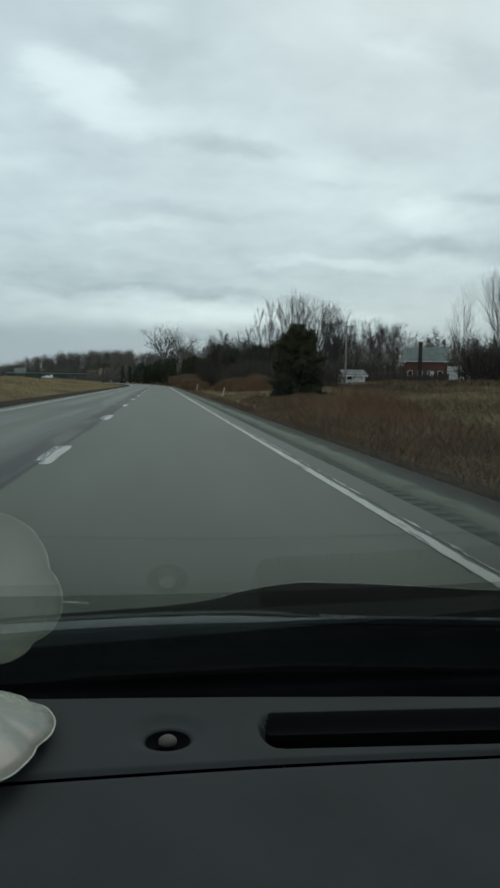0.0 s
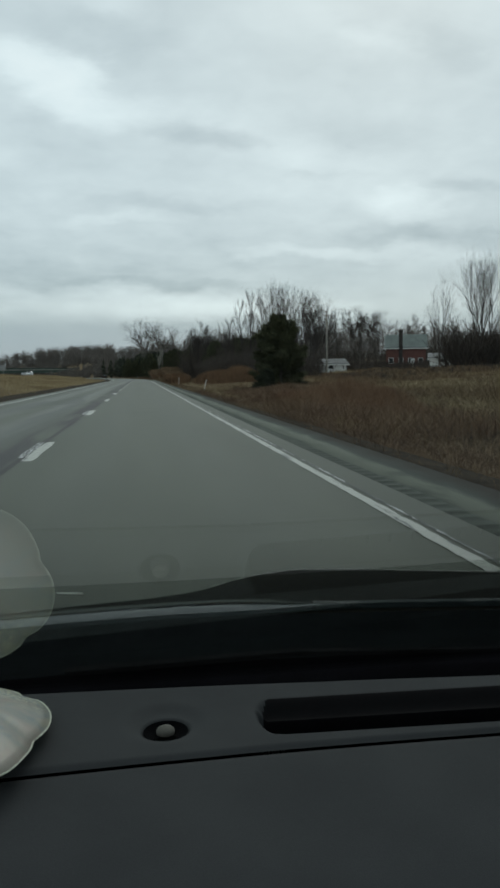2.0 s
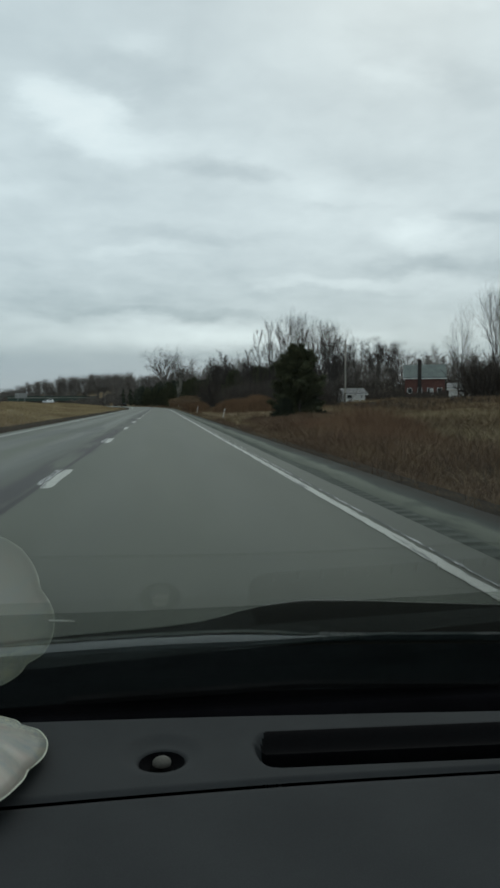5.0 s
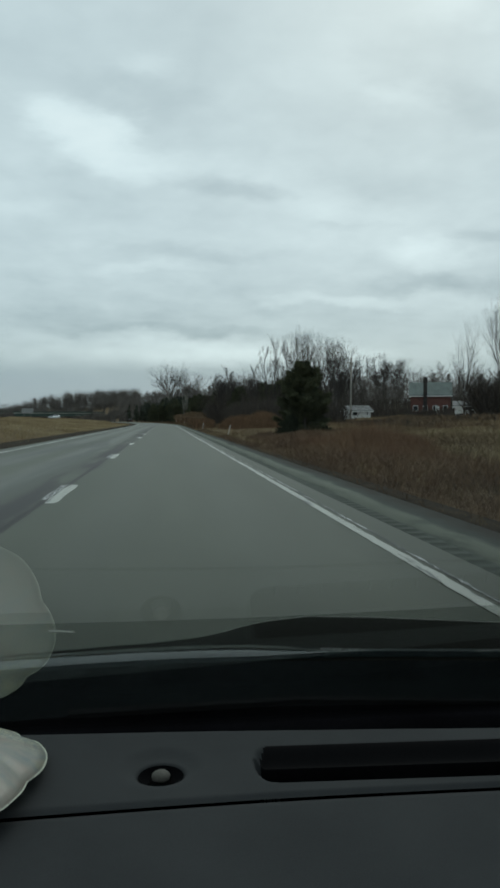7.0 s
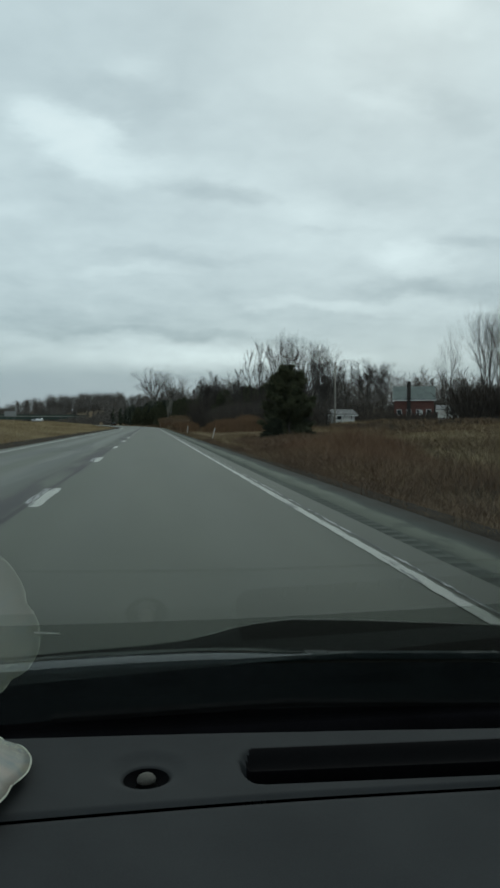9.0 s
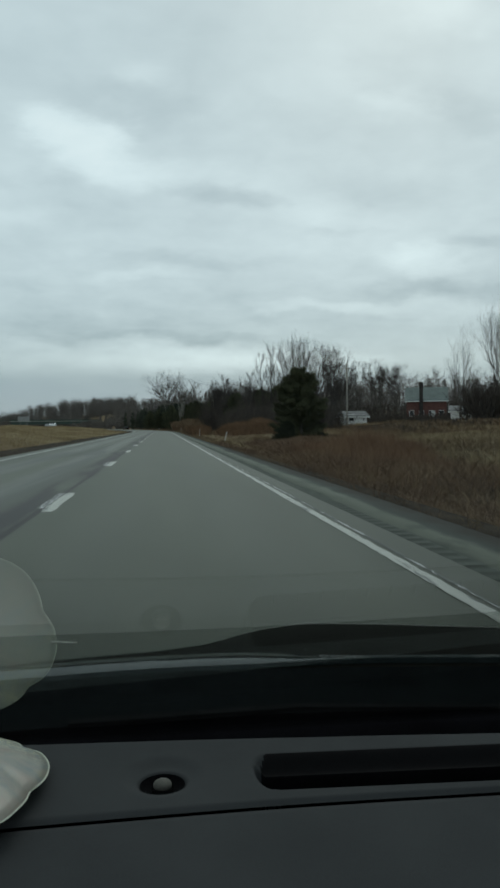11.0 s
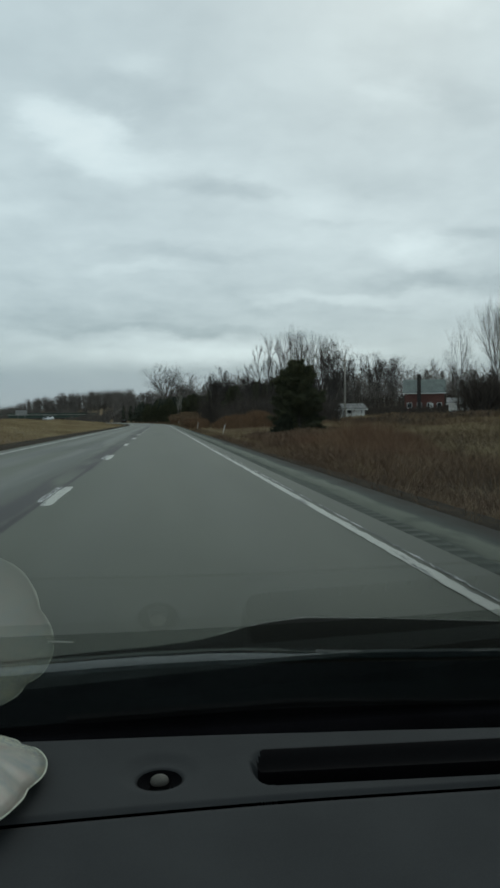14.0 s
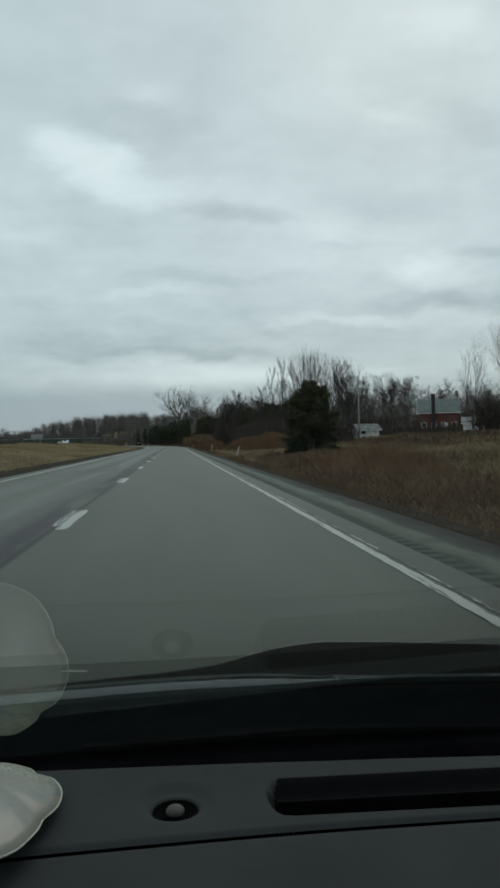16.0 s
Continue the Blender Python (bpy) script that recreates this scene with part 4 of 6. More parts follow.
    box("firewall", (-0.78, 0.78, 0.42, 0.46, 0.25, 0.83), M["dash_black"], car, "black bulkhead behind the dashboard", 0.01)
    for dx in (-0.4, 0.4):
        box("seat", (dx - 0.25, dx + 0.25, -1.05, -0.55, 0.30, 0.52), M["seat_cloth"], car, "charcoal cloth seat cushion", 0.05)
        box("backrest", (dx - 0.24, dx + 0.24, -1.18, -1.04, 0.50, 1.12), M["seat_cloth"], car, "charcoal cloth backrest", 0.05)
    for dx in (-0.62, 0.62):
        box("headlight", (dx - 0.15, dx + 0.15, 1.46, 1.56, 0.50, 0.60), M["chrome"], car, "clear headlight", 0.02)


car_shell()


def shell_dish():
    """A scalloped, translucent shell lying on the dashboard."""
    dish = thing("shell_ornament", (-0.168, 0.632, 0.9135), "pale translucent scalloped shell ornament lying on the dashboard", "ornament", turn=0)
    count, rings = 120, 9
    top, rim = [], []
    for j in range(rings + 1):
        r = j / rings
        for k in range(count):
            a = 2 * math.pi * k / count
            lobe = 0.0632 * (1 + 0.135 * abs(math.sin(2.5 * a + 1.09)) ** 0.8 - 0.02 * math.cos(a))
            z = 0.024 * (1 - r ** 2.2) + 0.0004 * math.sin(15 * a) * r * r
            top.append((lobe * r * math.cos(a), lobe * r * math.sin(a) * 1.6, z))
    faces = [(j * count + k, j * count + (k + 1) % count, (j + 1) * count + (k + 1) % count, (j + 1) * count + k) for j in range(rings) for k in range(count)]
    ob = link_mesh("shell", top, faces, M["shell"], dish, "pale pearly shell", True)
    solid = ob.modifiers.new("thickness", "SOLIDIFY")
    solid.thickness, solid.offset = 0.0016, 1
    edge = [top[rings * count + k] for k in range(count)] + [top[rings * count], top[rings * count + 1]]
    part("shell_rim", tube_bm(edge, [0.0007] * len(edge), 6), M["shell_rim"], dish, "whitish rim of the shell")
    dish.matrix_basis = pose(-0.170, 0.630 + CAR_Y, 0.9215, -6, 0, 6)


shell_dish()

# the car is built about its own place, then set on the road
car.location.y += CAR_Y

# ---------------------------------------------------------------- vegetation


class Twigs:
    """Collects thin tubes as triangles."""

    def __init__(self):
        self.v, self.f = [], []

    def tube(self, points, radii, sides=3):
        base = len(self.v)
        for i, (p, r) in enumerate(zip(points, radii)):
            t = (points[min(i + 1, len(points) - 1)] - points[max(i - 1, 0)]).normalized()
            s = t.cross(Vector((0.31, 0.87, 0.2) if abs(t.y) < 0.85 else (0.9, 0.1, 0.3))).normalized()
            o = t.cross(s)
            for k in range(sides):
                a = 2 * math.pi * k / sides
                self.v.append(p + r * (math.cos(a) * s + math.sin(a) * o))
        for i in range(len(points) - 1):
            for k in range(sides):
                a, b = base + i * sides + k, base + i * sides + (k + 1) % sides
                self.f.append((a, b, b + sides))
                self.f.append((a, b + sides, a + sides))


def wander(rng, p, way, length, count, wobble, lift):
    points, w = [p.copy()], way.copy()
    for i in range(count):
        w = (w + Vector((rng.gauss(0, wobble), rng.gauss(0, wobble), lift))).normalized()
        points.append(points[-1] + w * length / count)
    return points, w


def fork(rng, limbs, fine, p, way, length, radius, level, deepest, spread, lift):
    count = 4 if level == 0 else 3
    points, w = wander(rng, p, way, length, count, 0.06 if level == 0 else 0.09, lift * (0.3 if level == 0 else 1.0))
    end = radius * (0.72 if level < deepest else 0.35)
    (limbs if level < 3 else fine).tube(points, [radius + (end - radius) * i / count for i in range(count + 1)], 7 if level == 0 else (5 if level < 3 else 3))
    # short side twigs
    for k in range({0: 2, 1: 4, 2: 5, 3: 6}.get(level, 5)):
        at = rng.uniform(0.45 if level == 0 else 0.1, 0.98)
        i = min(int(at * count), count - 1)
        q = points[i].lerp(points[i + 1], at * count - i)
        turn = rng.uniform(0, 2 * math.pi)
        d = (w * 0.5 + Vector((math.cos(turn), math.sin(turn), 0.35))).normalized()
        reach = length * rng.uniform(0.3, 0.75) * (0.8 if level < 2 else 1.0)
        pts, v = wander(rng, q, d, reach, 3, 0.07, lift + 0.08)
        r = max(0.016, radius * 0.3)
        fine.tube(pts, [r, r * 0.8, r * 0.6, r * 0.35], 3)
        for m in range(4):
            s = pts[1].lerp(pts[3], rng.random())
            e = (v + Vector((rng.gauss(0, 0.4), rng.gauss(0, 0.4), rng.gauss(0.3, 0.3)))).normalized()
            fine.tube([s, s + e * reach * 0.5], [r * 0.75, r * 0.4], 3)
    if level == deepest:
        return
    kids = rng.choice((3, 3, 4)) if level == 0 else rng.choice((2, 2, 3))
    start = rng.uniform(0, 2 * math.pi)
    side0 = w.cross(Vector((0.2, 0.9, 0.1))).normalized()
    side1 = w.cross(side0)
    for k in range(kids):
        turn = start + 2 * math.pi * (k + rng.uniform(-0.25, 0.25)) / kids
        lean = radians(spread) * rng.uniform(0.45, 1.3)
        if k == 0 and level < 3:
            lean *= 0.35
        d = (w * math.cos(lean) + (side0 * math.cos(turn) + side1 * math.sin(turn)) * math.sin(lean)).normalized()
        fork(rng, limbs, fine, points[-1], d, length * rng.uniform(0.62, 0.95) * (1.0 if k else 1.08), end * (0.9 if k == 0 else 0.72), level + 1, deepest, spread, lift)


def bare_tree_shape(seed, height, stems=1, spread=24.0, lift=0.10, deepest=5):
    """A leafless tree of the given height, from forking limbs."""
    rng = random.Random(seed)
    limbs, fine = Twigs(), Twigs()
    for s in range(stems):
        tilt = 0.22 if stems > 1 else 0.04
        lean = Vector((rng.uniform(-tilt, tilt), rng.uniform(-tilt, tilt), 1)).normalized()
        foot = Vector((rng.uniform(-0.3, 0.3), rng.uniform(-0.3, 0.3), 0)) * (stems > 1)
        fork(rng, limbs, fine, foot, lean, height * (0.33 if s == 0 else rng.uniform(0.18, 0.25)), height * 0.0135 / (1 + 0.2 * (stems - 1)), 0, deepest, spread, lift)
    top = max(v.z for v in fine.v)
    for t in (limbs, fine):
        t.v = [v * (height / top) for v in t.v]
    for i in range(7):
        limbs.v[i].z -= 0.3
    return limbs, fine


def tree_from(shape, name, label, category, bark, twig, group=""):
    limbs, fine = shape
    root = thing(name, (0, 0, 0), label, category, group)
    link_big("trunk", limbs.v, limbs.f, bark, root, smooth=True)
    link_big("crown", fine.v, fine.f, twig, root, "leafless twigs")
    return root


def pine_shape(seed, height, spread, tufts=2600, droop=0.05, bare=0.06, taper=0.55, leaves=5, thin=0.22, up=0.0, long=1.0):
    rng = random.Random(seed)
    wood = Twigs()
    bend = [Vector((rng.gauss(0, 0.05) * i, rng.gauss(0, 0.05) * i, height * i / 7)) for i in range(8)]
    bend[0].z = -0.3
    wood.tube(bend, [height * 0.018 * (1 - 0.9 * i / 7) + 0.01 for i in range(8)], 7)
    needles_v, needles_f = [], []
    tips = []
    z = height * bare
    while z < height * 0.99:
        share = z / height
        reach = spread * (1 - share) ** taper * (0.6 + 0.4 * ease(share, 0.0, 0.18)) * rng.uniform(0.8, 1.1) + 0.12
        for k in range(rng.randint(4, 6)):
            turn = rng.uniform(0, 2 * math.pi)
            length = reach * rng.uniform(0.55, 1.18)
            rise = rng.uniform(0.05, 0.35) + 0.55 * share ** 2 + up
            q = Vector((bend[0].x, bend[0].y, 0)).lerp(Vector((bend[7].x, bend[7].y, 0)), share)
            start = Vector((q.x, q.y, z))
            d = Vector((math.cos(turn), math.sin(turn), rise)).normalized()
            pts = [start + d * length * i / 4 + Vector((0, 0, 0.22 * length * (i / 4) ** 2 - droop * length)) for i in range(5)]
            wood.tube(pts, [0.028 * (1 - i / 5) + 0.006 for i in range(5)], 3)
            tips.append((pts, length))
        z += height * rng.uniform(0.025, 0.045)
    total = sum(t[1] for t in tips)
    for pts, length in tips:
        for _ in range(max(3, int(tufts * length / total))):
            at = rng.uniform(0.22, 1.0) ** 0.8
            i = min(int(at * 4), 3)
            c = pts[i].lerp(pts[i + 1], at * 4 - i) + Vector((rng.gauss(0, 0.10), rng.gauss(0, 0.10), rng.gauss(0.02, 0.07))) * (0.6 + length * 0.25)
            for _ in range(leaves):
                d = Vector((rng.gauss(0, 1), rng.gauss(0, 1), rng.gauss(0.35, 0.8))).normalized()
                s = d.cross(Vector((rng.gauss(0, 1), rng.gauss(0, 1), rng.gauss(0, 1)))).normalized()
                size = rng.uniform(0.16, 0.30) * long
                b = len(needles_v)
                needles_v += [c - d * size * 0.3 + s * size * thin, c - d * size * 0.3 - s * size * thin, c + d * size]
                needles_f.append((b, b + 1, b + 2))
    return wood, needles_v, needles_f


def pine_from(shape, name, label, needle="needles", group=""):
    wood, v, f = shape
    root = thing(name, (0, 0, 0), label, "tree", group)
    link_big("trunk", wood.v, wood.f, M["bark"], root, smooth=True)
    link_big("crown", v, f, M[needle], root, "dark evergreen needles")
    return root


def plant(template, u, y, height_scale=1.0, turn=0.0, wide=1.0, label="", lower=0.0):
    x, yy = along(u, y)
    ob = copy_thing(template, pose(x, yy, ground_z(u, y) - lower, 0, 0, turn))
    ob.scale = (wide * height_scale, wide * height_scale, height_scale)
    return tagged(ob, label)


def away(template):
    """Removes a template once its copies stand."""
    for ob in (*template.children_recursive, template):
        bpy.data.objects.remove(ob)


def tall_shape(seed, height, leaders=1):
    """A straight dark stem that carries on as a leader, with steep limbs and fine twigs."""
    rng = random.Random(seed)
    limbs, fine = Twigs(), Twigs()
    for s in range(leaders):
        h = height * (1.0 if s == 0 else rng.uniform(0.85, 0.97))
        way = Vector((rng.gauss(0, 0.02), rng.gauss(0, 0.02), 1)) if s == 0 else Vector((rng.choice((-1, 1)) * rng.uniform(0.07, 0.13), rng.uniform(-0.1, 0.1), 1))
        stem, _ = wander(rng, Vector((0.15 * s, 0, 0)), way.normalized(), h * 0.92, 12, 0.02, 0.02)
        r = height * 0.0125
        limbs.tube(stem, [r * (1 - 0.86 * i / 12) for i in range(13)], 6)
        for k in range(15):
            at = 0.34 + 0.62 * (k + rng.random()) / 15
            i = min(int(at * 12), 11)
            q = stem[i].lerp(stem[i + 1], at * 12 - i)
            turn = rng.uniform(0, 2 * math.pi)
            flare = rng.uniform(0.4, 0.85)
            d = Vector((math.cos(turn) * flare, math.sin(turn) * flare, 1)).normalized()
            reach = h * (0.36 - 0.22 * at) * rng.uniform(0.7, 1.3)
            limb, w = wander(rng, q, d, reach, 4, 0.045, 0.09)
            lr = r * (1 - 0.86 * at) * 0.55 + 0.012
            limbs.tube(limb, [lr, lr * 0.8, lr * 0.6, lr * 0.45, lr * 0.25], 4)
            for m in range(14):
                s0 = limb[1].lerp(limb[4], rng.random())
                e = (w + Vector((rng.gauss(0, 0.5), rng.gauss(0, 0.5), rng.uniform(0.0, 0.7)))).normalized()
                twig, v = wander(rng, s0, e, reach * rng.uniform(0.25, 0.55), 2, 0.06, 0.06)
                fine.tube(twig, [0.0085, 0.006, 0.003], 3)
                for _ in range(3):
                    g = (v + Vector((rng.gauss(0, 0.5), rng.gauss(0, 0.5), 0.2))).normalized()
                    fine.tube([twig[1], twig[1] + g * reach * 0.22], [0.0055, 0.003], 3)
    for i in range(6):
        limbs.v[i].z -= 0.3
    return limbs, fine


def crown_shape(seed, height, wide=24.0, stems=1, stout=1.0):
    """A leafless field tree: limbs that part again and again into an oval crown of fine twigs."""
    rng = random.Random(seed)
    limbs, fine = Twigs(), Twigs()

    def grow(p, d, length, radius, level):
        points, w = wander(rng, p, d, length, 3, 0.05 + 0.012 * level, 0.05)
        end = radius * 0.78
        store = limbs if level < 3 else fine
        store.tube(points, [radius + (end - radius) * i / 3 for i in range(4)], 6 if level == 0 else 4 if level < 3 else 3)
        if level == 6:
            return
        side = w.cross(Vector((0.3, 0.9, 0.2))).normalized()
        other = w.cross(side)
        count = 4 if level == 0 else rng.choice((2, 2, 3))
        start = rng.uniform(0, 2 * math.pi)
        for k in range(count):
            turn = start + 2 * math.pi * (k + rng.uniform(-0.3, 0.3)) / count
            lean = radians(wide) * rng.uniform(0.5, 1.25) * (1.25 if level == 0 else 1.0)
            way = w * math.cos(lean) + (side * math.cos(turn) + other * math.sin(turn)) * math.sin(lean)
            share = rng.uniform(0.66, 0.90)
            grow(points[-1], way.normalized(), length * share, max(0.005 * stout, end * (0.80 if k == 0 else 0.64)), level + 1)
        if level > 0:
            at = points[1].lerp(points[2], rng.random())
            turn = rng.uniform(0, 2 * math.pi)
            way = w * 0.75 + (side * math.cos(turn) + other * math.sin(turn)) * 0.65
            grow(at, way.normalized(), length * rng.uniform(0.5, 0.7), max(0.004 * stout, radius * 0.45), min(6, level + 2))

    for k in range(stems):
        lean = 0.05 if stems == 1 else 0.2
        foot = Vector((0.25 * k, 0.1 * k, 0.0))
        grow(foot, Vector((rng.uniform(-lean, lean), rng.uniform(-lean, lean), 1)).normalized(), height * 0.27, height * 0.0155 * stout, 0)
    top = max(v.z for v in fine.v)
    for t in (limbs, fine):
        t.v = [v * (height / top) for v in t.v]
    for i in range(6):
        limbs.v[i].z -= 0.3
    return limbs, fine


OVAL = [tree_from(crown_shape(120 + k, 12.0, 25.0 - 2 * k, 1 + k % 2), "bare_tree", "leafless tree with an oval crown of fine twigs", "tree", M["dark_limb"], M["twig"], "bare field trees") for k in range(4)]
TALL = [tree_from(tall_shape(60 + k, 12.0, 1 + (k % 2)), "bare_tree", "tall straight leafless tree with dark steep limbs", "tree", M["dark_limb"], M["twig"], "bare roadside trees") for k in range(5)]
SLIM = [tree_from(bare_tree_shape(10 + k, 12.0, 1 + (k % 2), 25.0, 0.07), "bare_tree", "tall bare deciduous tree with upswept grey limbs", "tree", M["bark"], M["twig"], "bare roadside trees") for k in range(4)]
ROUND = [tree_from(bare_tree_shape(30 + k, 12.0, 1, 33.0, 0.05), "bare_tree", "broad leafless tree with a rounded crown of fine twigs", "tree", M["bark"], M["twig"], "bare field trees") for k in range(3)]
FAN = tree_from(crown_shape(143, 12.0, 30.0, 2, 1.5), "bare_tree", "very large bare tree with wide limbs on the rise", "tree", M["bark"], M["twig"], "large trees on the rise")
POLE = [tree_from(bare_tree_shape(50 + k, 12.0, 1, 12.0, 0.2, 4), "birch_tree", "thin pale leafless sapling standing above the pines", "tree", M["pale_bark"], M["pale_bark"], "pale saplings") for k in range(2)]
PINE = [pine_from(pine_shape(70 + k, 8.0, 2.9, 6500), "pine_tree", "dark green bushy pine with an uneven outline", group="pines") for k in range(3)]
LONE = pine_from(pine_shape(77, 8.0, 2.6, 21000, 0.10, 0.015, 0.5, 8, 0.06, 0.25, 1.45), "pine_tree", "dark bushy pine standing alone above the brown grass")
JUNIPER = [pine_from(pine_shape(90 + k, 4.0, 2.3, 4200, 0.12, 0.02), "juniper_bush", "dense dark evergreen bush reaching the ground", "juniper", group="evergreen bushes") for k in range(2)]

rng = random.Random(99)
# the lone pine beside the road
plant(LONE, 13.5, 73, 0.87, 40, 1.3)
plant(JUNIPER[1], 15.6, 76, 0.55, 70, 1.2)
plant(JUNIPER[0], 10.9, 70, 0.4, 150, 1.3)
plant(JUNIPER[0], 11.9, 71.5, 0.5, 10, 1.0)
# bare trees across the fields: lateral place, distance, height, template
for u, y, h, tree, wide in ((20.4, 149, 16.0, TALL[0], 0.75), (21.9, 147, 17.5, TALL[4], 0.75), (18.6, 151, 12.5, TALL[2], 0.9), (26.0, 149, 20.0, OVAL[3], 0.55), (27.9, 146, 20.5, OVAL[1], 0.55), (32.0, 148, 17.5, OVAL[3], 0.7), (23.6, 152, 14.0, TALL[2], 0.85), (30.2, 153, 16.0, TALL[4], 0.9), (35.0, 151, 16.5, TALL[0], 1.0), (25.0, 154, 16.5, TALL[0], 0.8), (12.9, 176, 11.0, TALL[2], 1.0), (14.9, 172, 13.5, TALL[4], 1.0), (16.6, 178, 11.5, TALL[0], 1.0), (40.8, 172, 20.5, OVAL[0], 0.85), (42.5, 175, 20.0, SLIM[3], 0.8),
                            (36.8, 172, 21.0, OVAL[2], 0.9), (56, 200, 18.5, ROUND[1], 0.6), (72, 226, 19.5, ROUND[2], 0.7), (49.8, 120, 17.2, OVAL[0], 0.55), (56.2, 118, 20.5, OVAL[1], 0.5), (58.8, 121, 19.5, OVAL[3], 0.6),
                            (18, 214, 15.5, SLIM[2], 0.9), (22, 220, 16.0, ROUND[0], 0.7), (27, 216, 16.5, SLIM[3], 0.9), (31, 224, 15.0, ROUND[2], 0.7), (35, 196, 14.0, ROUND[1], 0.7), (48, 190, 14.5, SLIM[0], 0.9),
                            (64, 190, 15.0, ROUND[0], 0.7), (80, 250, 19.0, SLIM[0], 0.9), (92, 260, 20.0, ROUND[1], 0.8), (12.9, 4.5, 12.6, SLIM[0], 0.75), (15.6, 5.5, 13.4, SLIM[1], 0.75), (15, -26, 12.5, SLIM[2], 0.8),
                            (17, -40, 15.0, SLIM[3], 0.8), (29, -117, 14.5, SLIM[0], 0.8), (33, -112, 14.5, SLIM[2], 0.8), (31, -180, 13.5, SLIM[1], 0.8), (35, -172, 12.5, ROUND[0], 0.7), (28, -262, 13.0, ROUND[1], 0.9),
                            (14.7, 174, 13.0, SLIM[3], 0.7), (17.5, 178, 11.0, SLIM[0], 0.7), (20, 185, 13.0, SLIM[1], 0.7), (16.5, 200, 13.5, SLIM[2], 0.7), (24, 190, 12.0, SLIM[0], 0.7), (17, 212, 12.5, POLE[1], 0.5)):
    plant(tree, u, y, h / 12.0, rng.uniform(0, 360), wide)
# the big tree on the rise beyond the bend
plant(FAN, 72, 515, 2.95, 60, 0.95)
plant(FAN, 82, 519, 2.5, 190, 0.9)
for u, y, h in ((16.5, 279, 13.5), (13.0, 262, 10.0)):
    plant(POLE[0], u, y, h / 12.0, rng.uniform(0, 360), 0.5)
# pines along the bend
for k in range(34):
    y = 150 + 6.0 * k + rng.uniform(-2, 2)
    u = rng.uniform(15, 21) - 3.5 * ease(y, 220, 300)
    plant(PINE[k % 3], u, y, rng.uniform(0.75, 1.25), rng.uniform(0, 360), rng.uniform(0.95, 1.25))
for k in range(40):
    y = 160 + 5.0 * k + rng.uniform(-2, 2)
    plant(PINE[k % 3], rng.uniform(22, 34), y, rng.uniform(0.9, 1.4), rng.uniform(0, 360), rng.uniform(1.0, 1.2))
# evergreen scrub passed earlier on
for u, y, s, t in ((17.5, -176, 1.1, PINE[0]), (14, -170, 0.95, JUNIPER[0]), (19, -166, 1.0, JUNIPER[1]), (15, -184, 0.9, JUNIPER[1]), (22, -180, 1.1, JUNIPER[0]), (13.5, -160, 0.8, JUNIPER[0]), (14, -142, 1.1, JUNIPER[1]),
                   (16, -139, 1.0, PINE[1]), (11.5, -150, 0.75, JUNIPER[0]), (24, -262, 0.9, JUNIPER[1]), (18, -272, 0.8, JUNIPER[0])):
    plant(t, u, y, s, rng.uniform(0, 360), 1.1)
for t in TALL + SLIM + ROUND + OVAL + [FAN, LONE] + POLE + PINE + JUNIPER:
    away(t)


def blades(name, places, low, high, width, material, label, lean=0.28, seed=1, plume=None, kind="grass", dome=None):
    """Stuff: upright blades at (u, y) places, each a thin bent strip."""
    r = np.random.RandomState(seed)
    n = len(places)
    base = np.array([(*along(u, y), ground_z(u, y)) for u, y in places])
    h = r.uniform(low, high, n) * (0.75 + 0.5 * np.array([noise.noise(Vector((u * 0.35, y * 0.2, 9.0))) + 0.5 for u, y in places]))
    if dome:
        h = h * np.array([0.45 + 0.6 * dome(u, y) for u, y in places])
    dist = np.maximum(1.0, np.hypot(base[:, 0], base[:, 1] - CAR_Y) / 25.0)
    w = width * np.minimum(dist, 4.0)
    turn = r.uniform(0, math.pi, n)
    tilt = r.normal(0, lean, (n, 2)) * h[:, None]
    s = np.stack([np.cos(turn) * w, np.sin(turn) * w, np.zeros(n)], 1)
    mid = base + np.stack([tilt[:, 0] * 0.35, tilt[:, 1] * 0.35, h * 0.55], 1)
    tip = base + np.stack([tilt[:, 0], tilt[:, 1], h], 1)
    base[:, 2] -= 0.05
    v = np.stack([base - s, base + s, mid + s * 0.8, mid - s * 0.8, tip], 1).reshape(-1, 3)
    i = np.arange(n)[:, None] * 5
    f = np.concatenate([i + np.array([[0, 1, 2]]), i + np.array([[0, 2, 3]]), i + np.array([[3, 2, 4]])], 0)
    ob = link_big(name, v, f, material)
    tagged(ob, label, kind, kind="stuff")
    if plume:
        keep = r.rand(n) < 0.5
        c, m = tip[keep], keep.sum()
        pv, pf = [], []
        for q in range(3):
            a = r.uniform(0, math.pi, m)
            e = np.stack([np.cos(a), np.sin(a), np.zeros(m)], 1) * (0.035 * np.minimum(dist[keep], 3.0))[:, None]
            up = np.stack([r.normal(0, 0.06, m), r.normal(0, 0.06, m), r.uniform(0.2, 0.34, m)], 1)
            pv.append(np.stack([c - up * 0.3, c + e + up * 0.3, c + up, c - e + up * 0.3], 1).reshape(-1, 3))
        pv = np.concatenate(pv)
        j = np.arange(len(pv) // 4)[:, None] * 4
        pf = np.concatenate([j + np.array([[0, 1, 2]]), j + np.array([[0, 2, 3]])], 0)
        tagged(link_big("reed_plumes", pv, pf, M["plume"]), "feathery pale plumes on the reeds", "reeds", kind="stuff")
    return ob


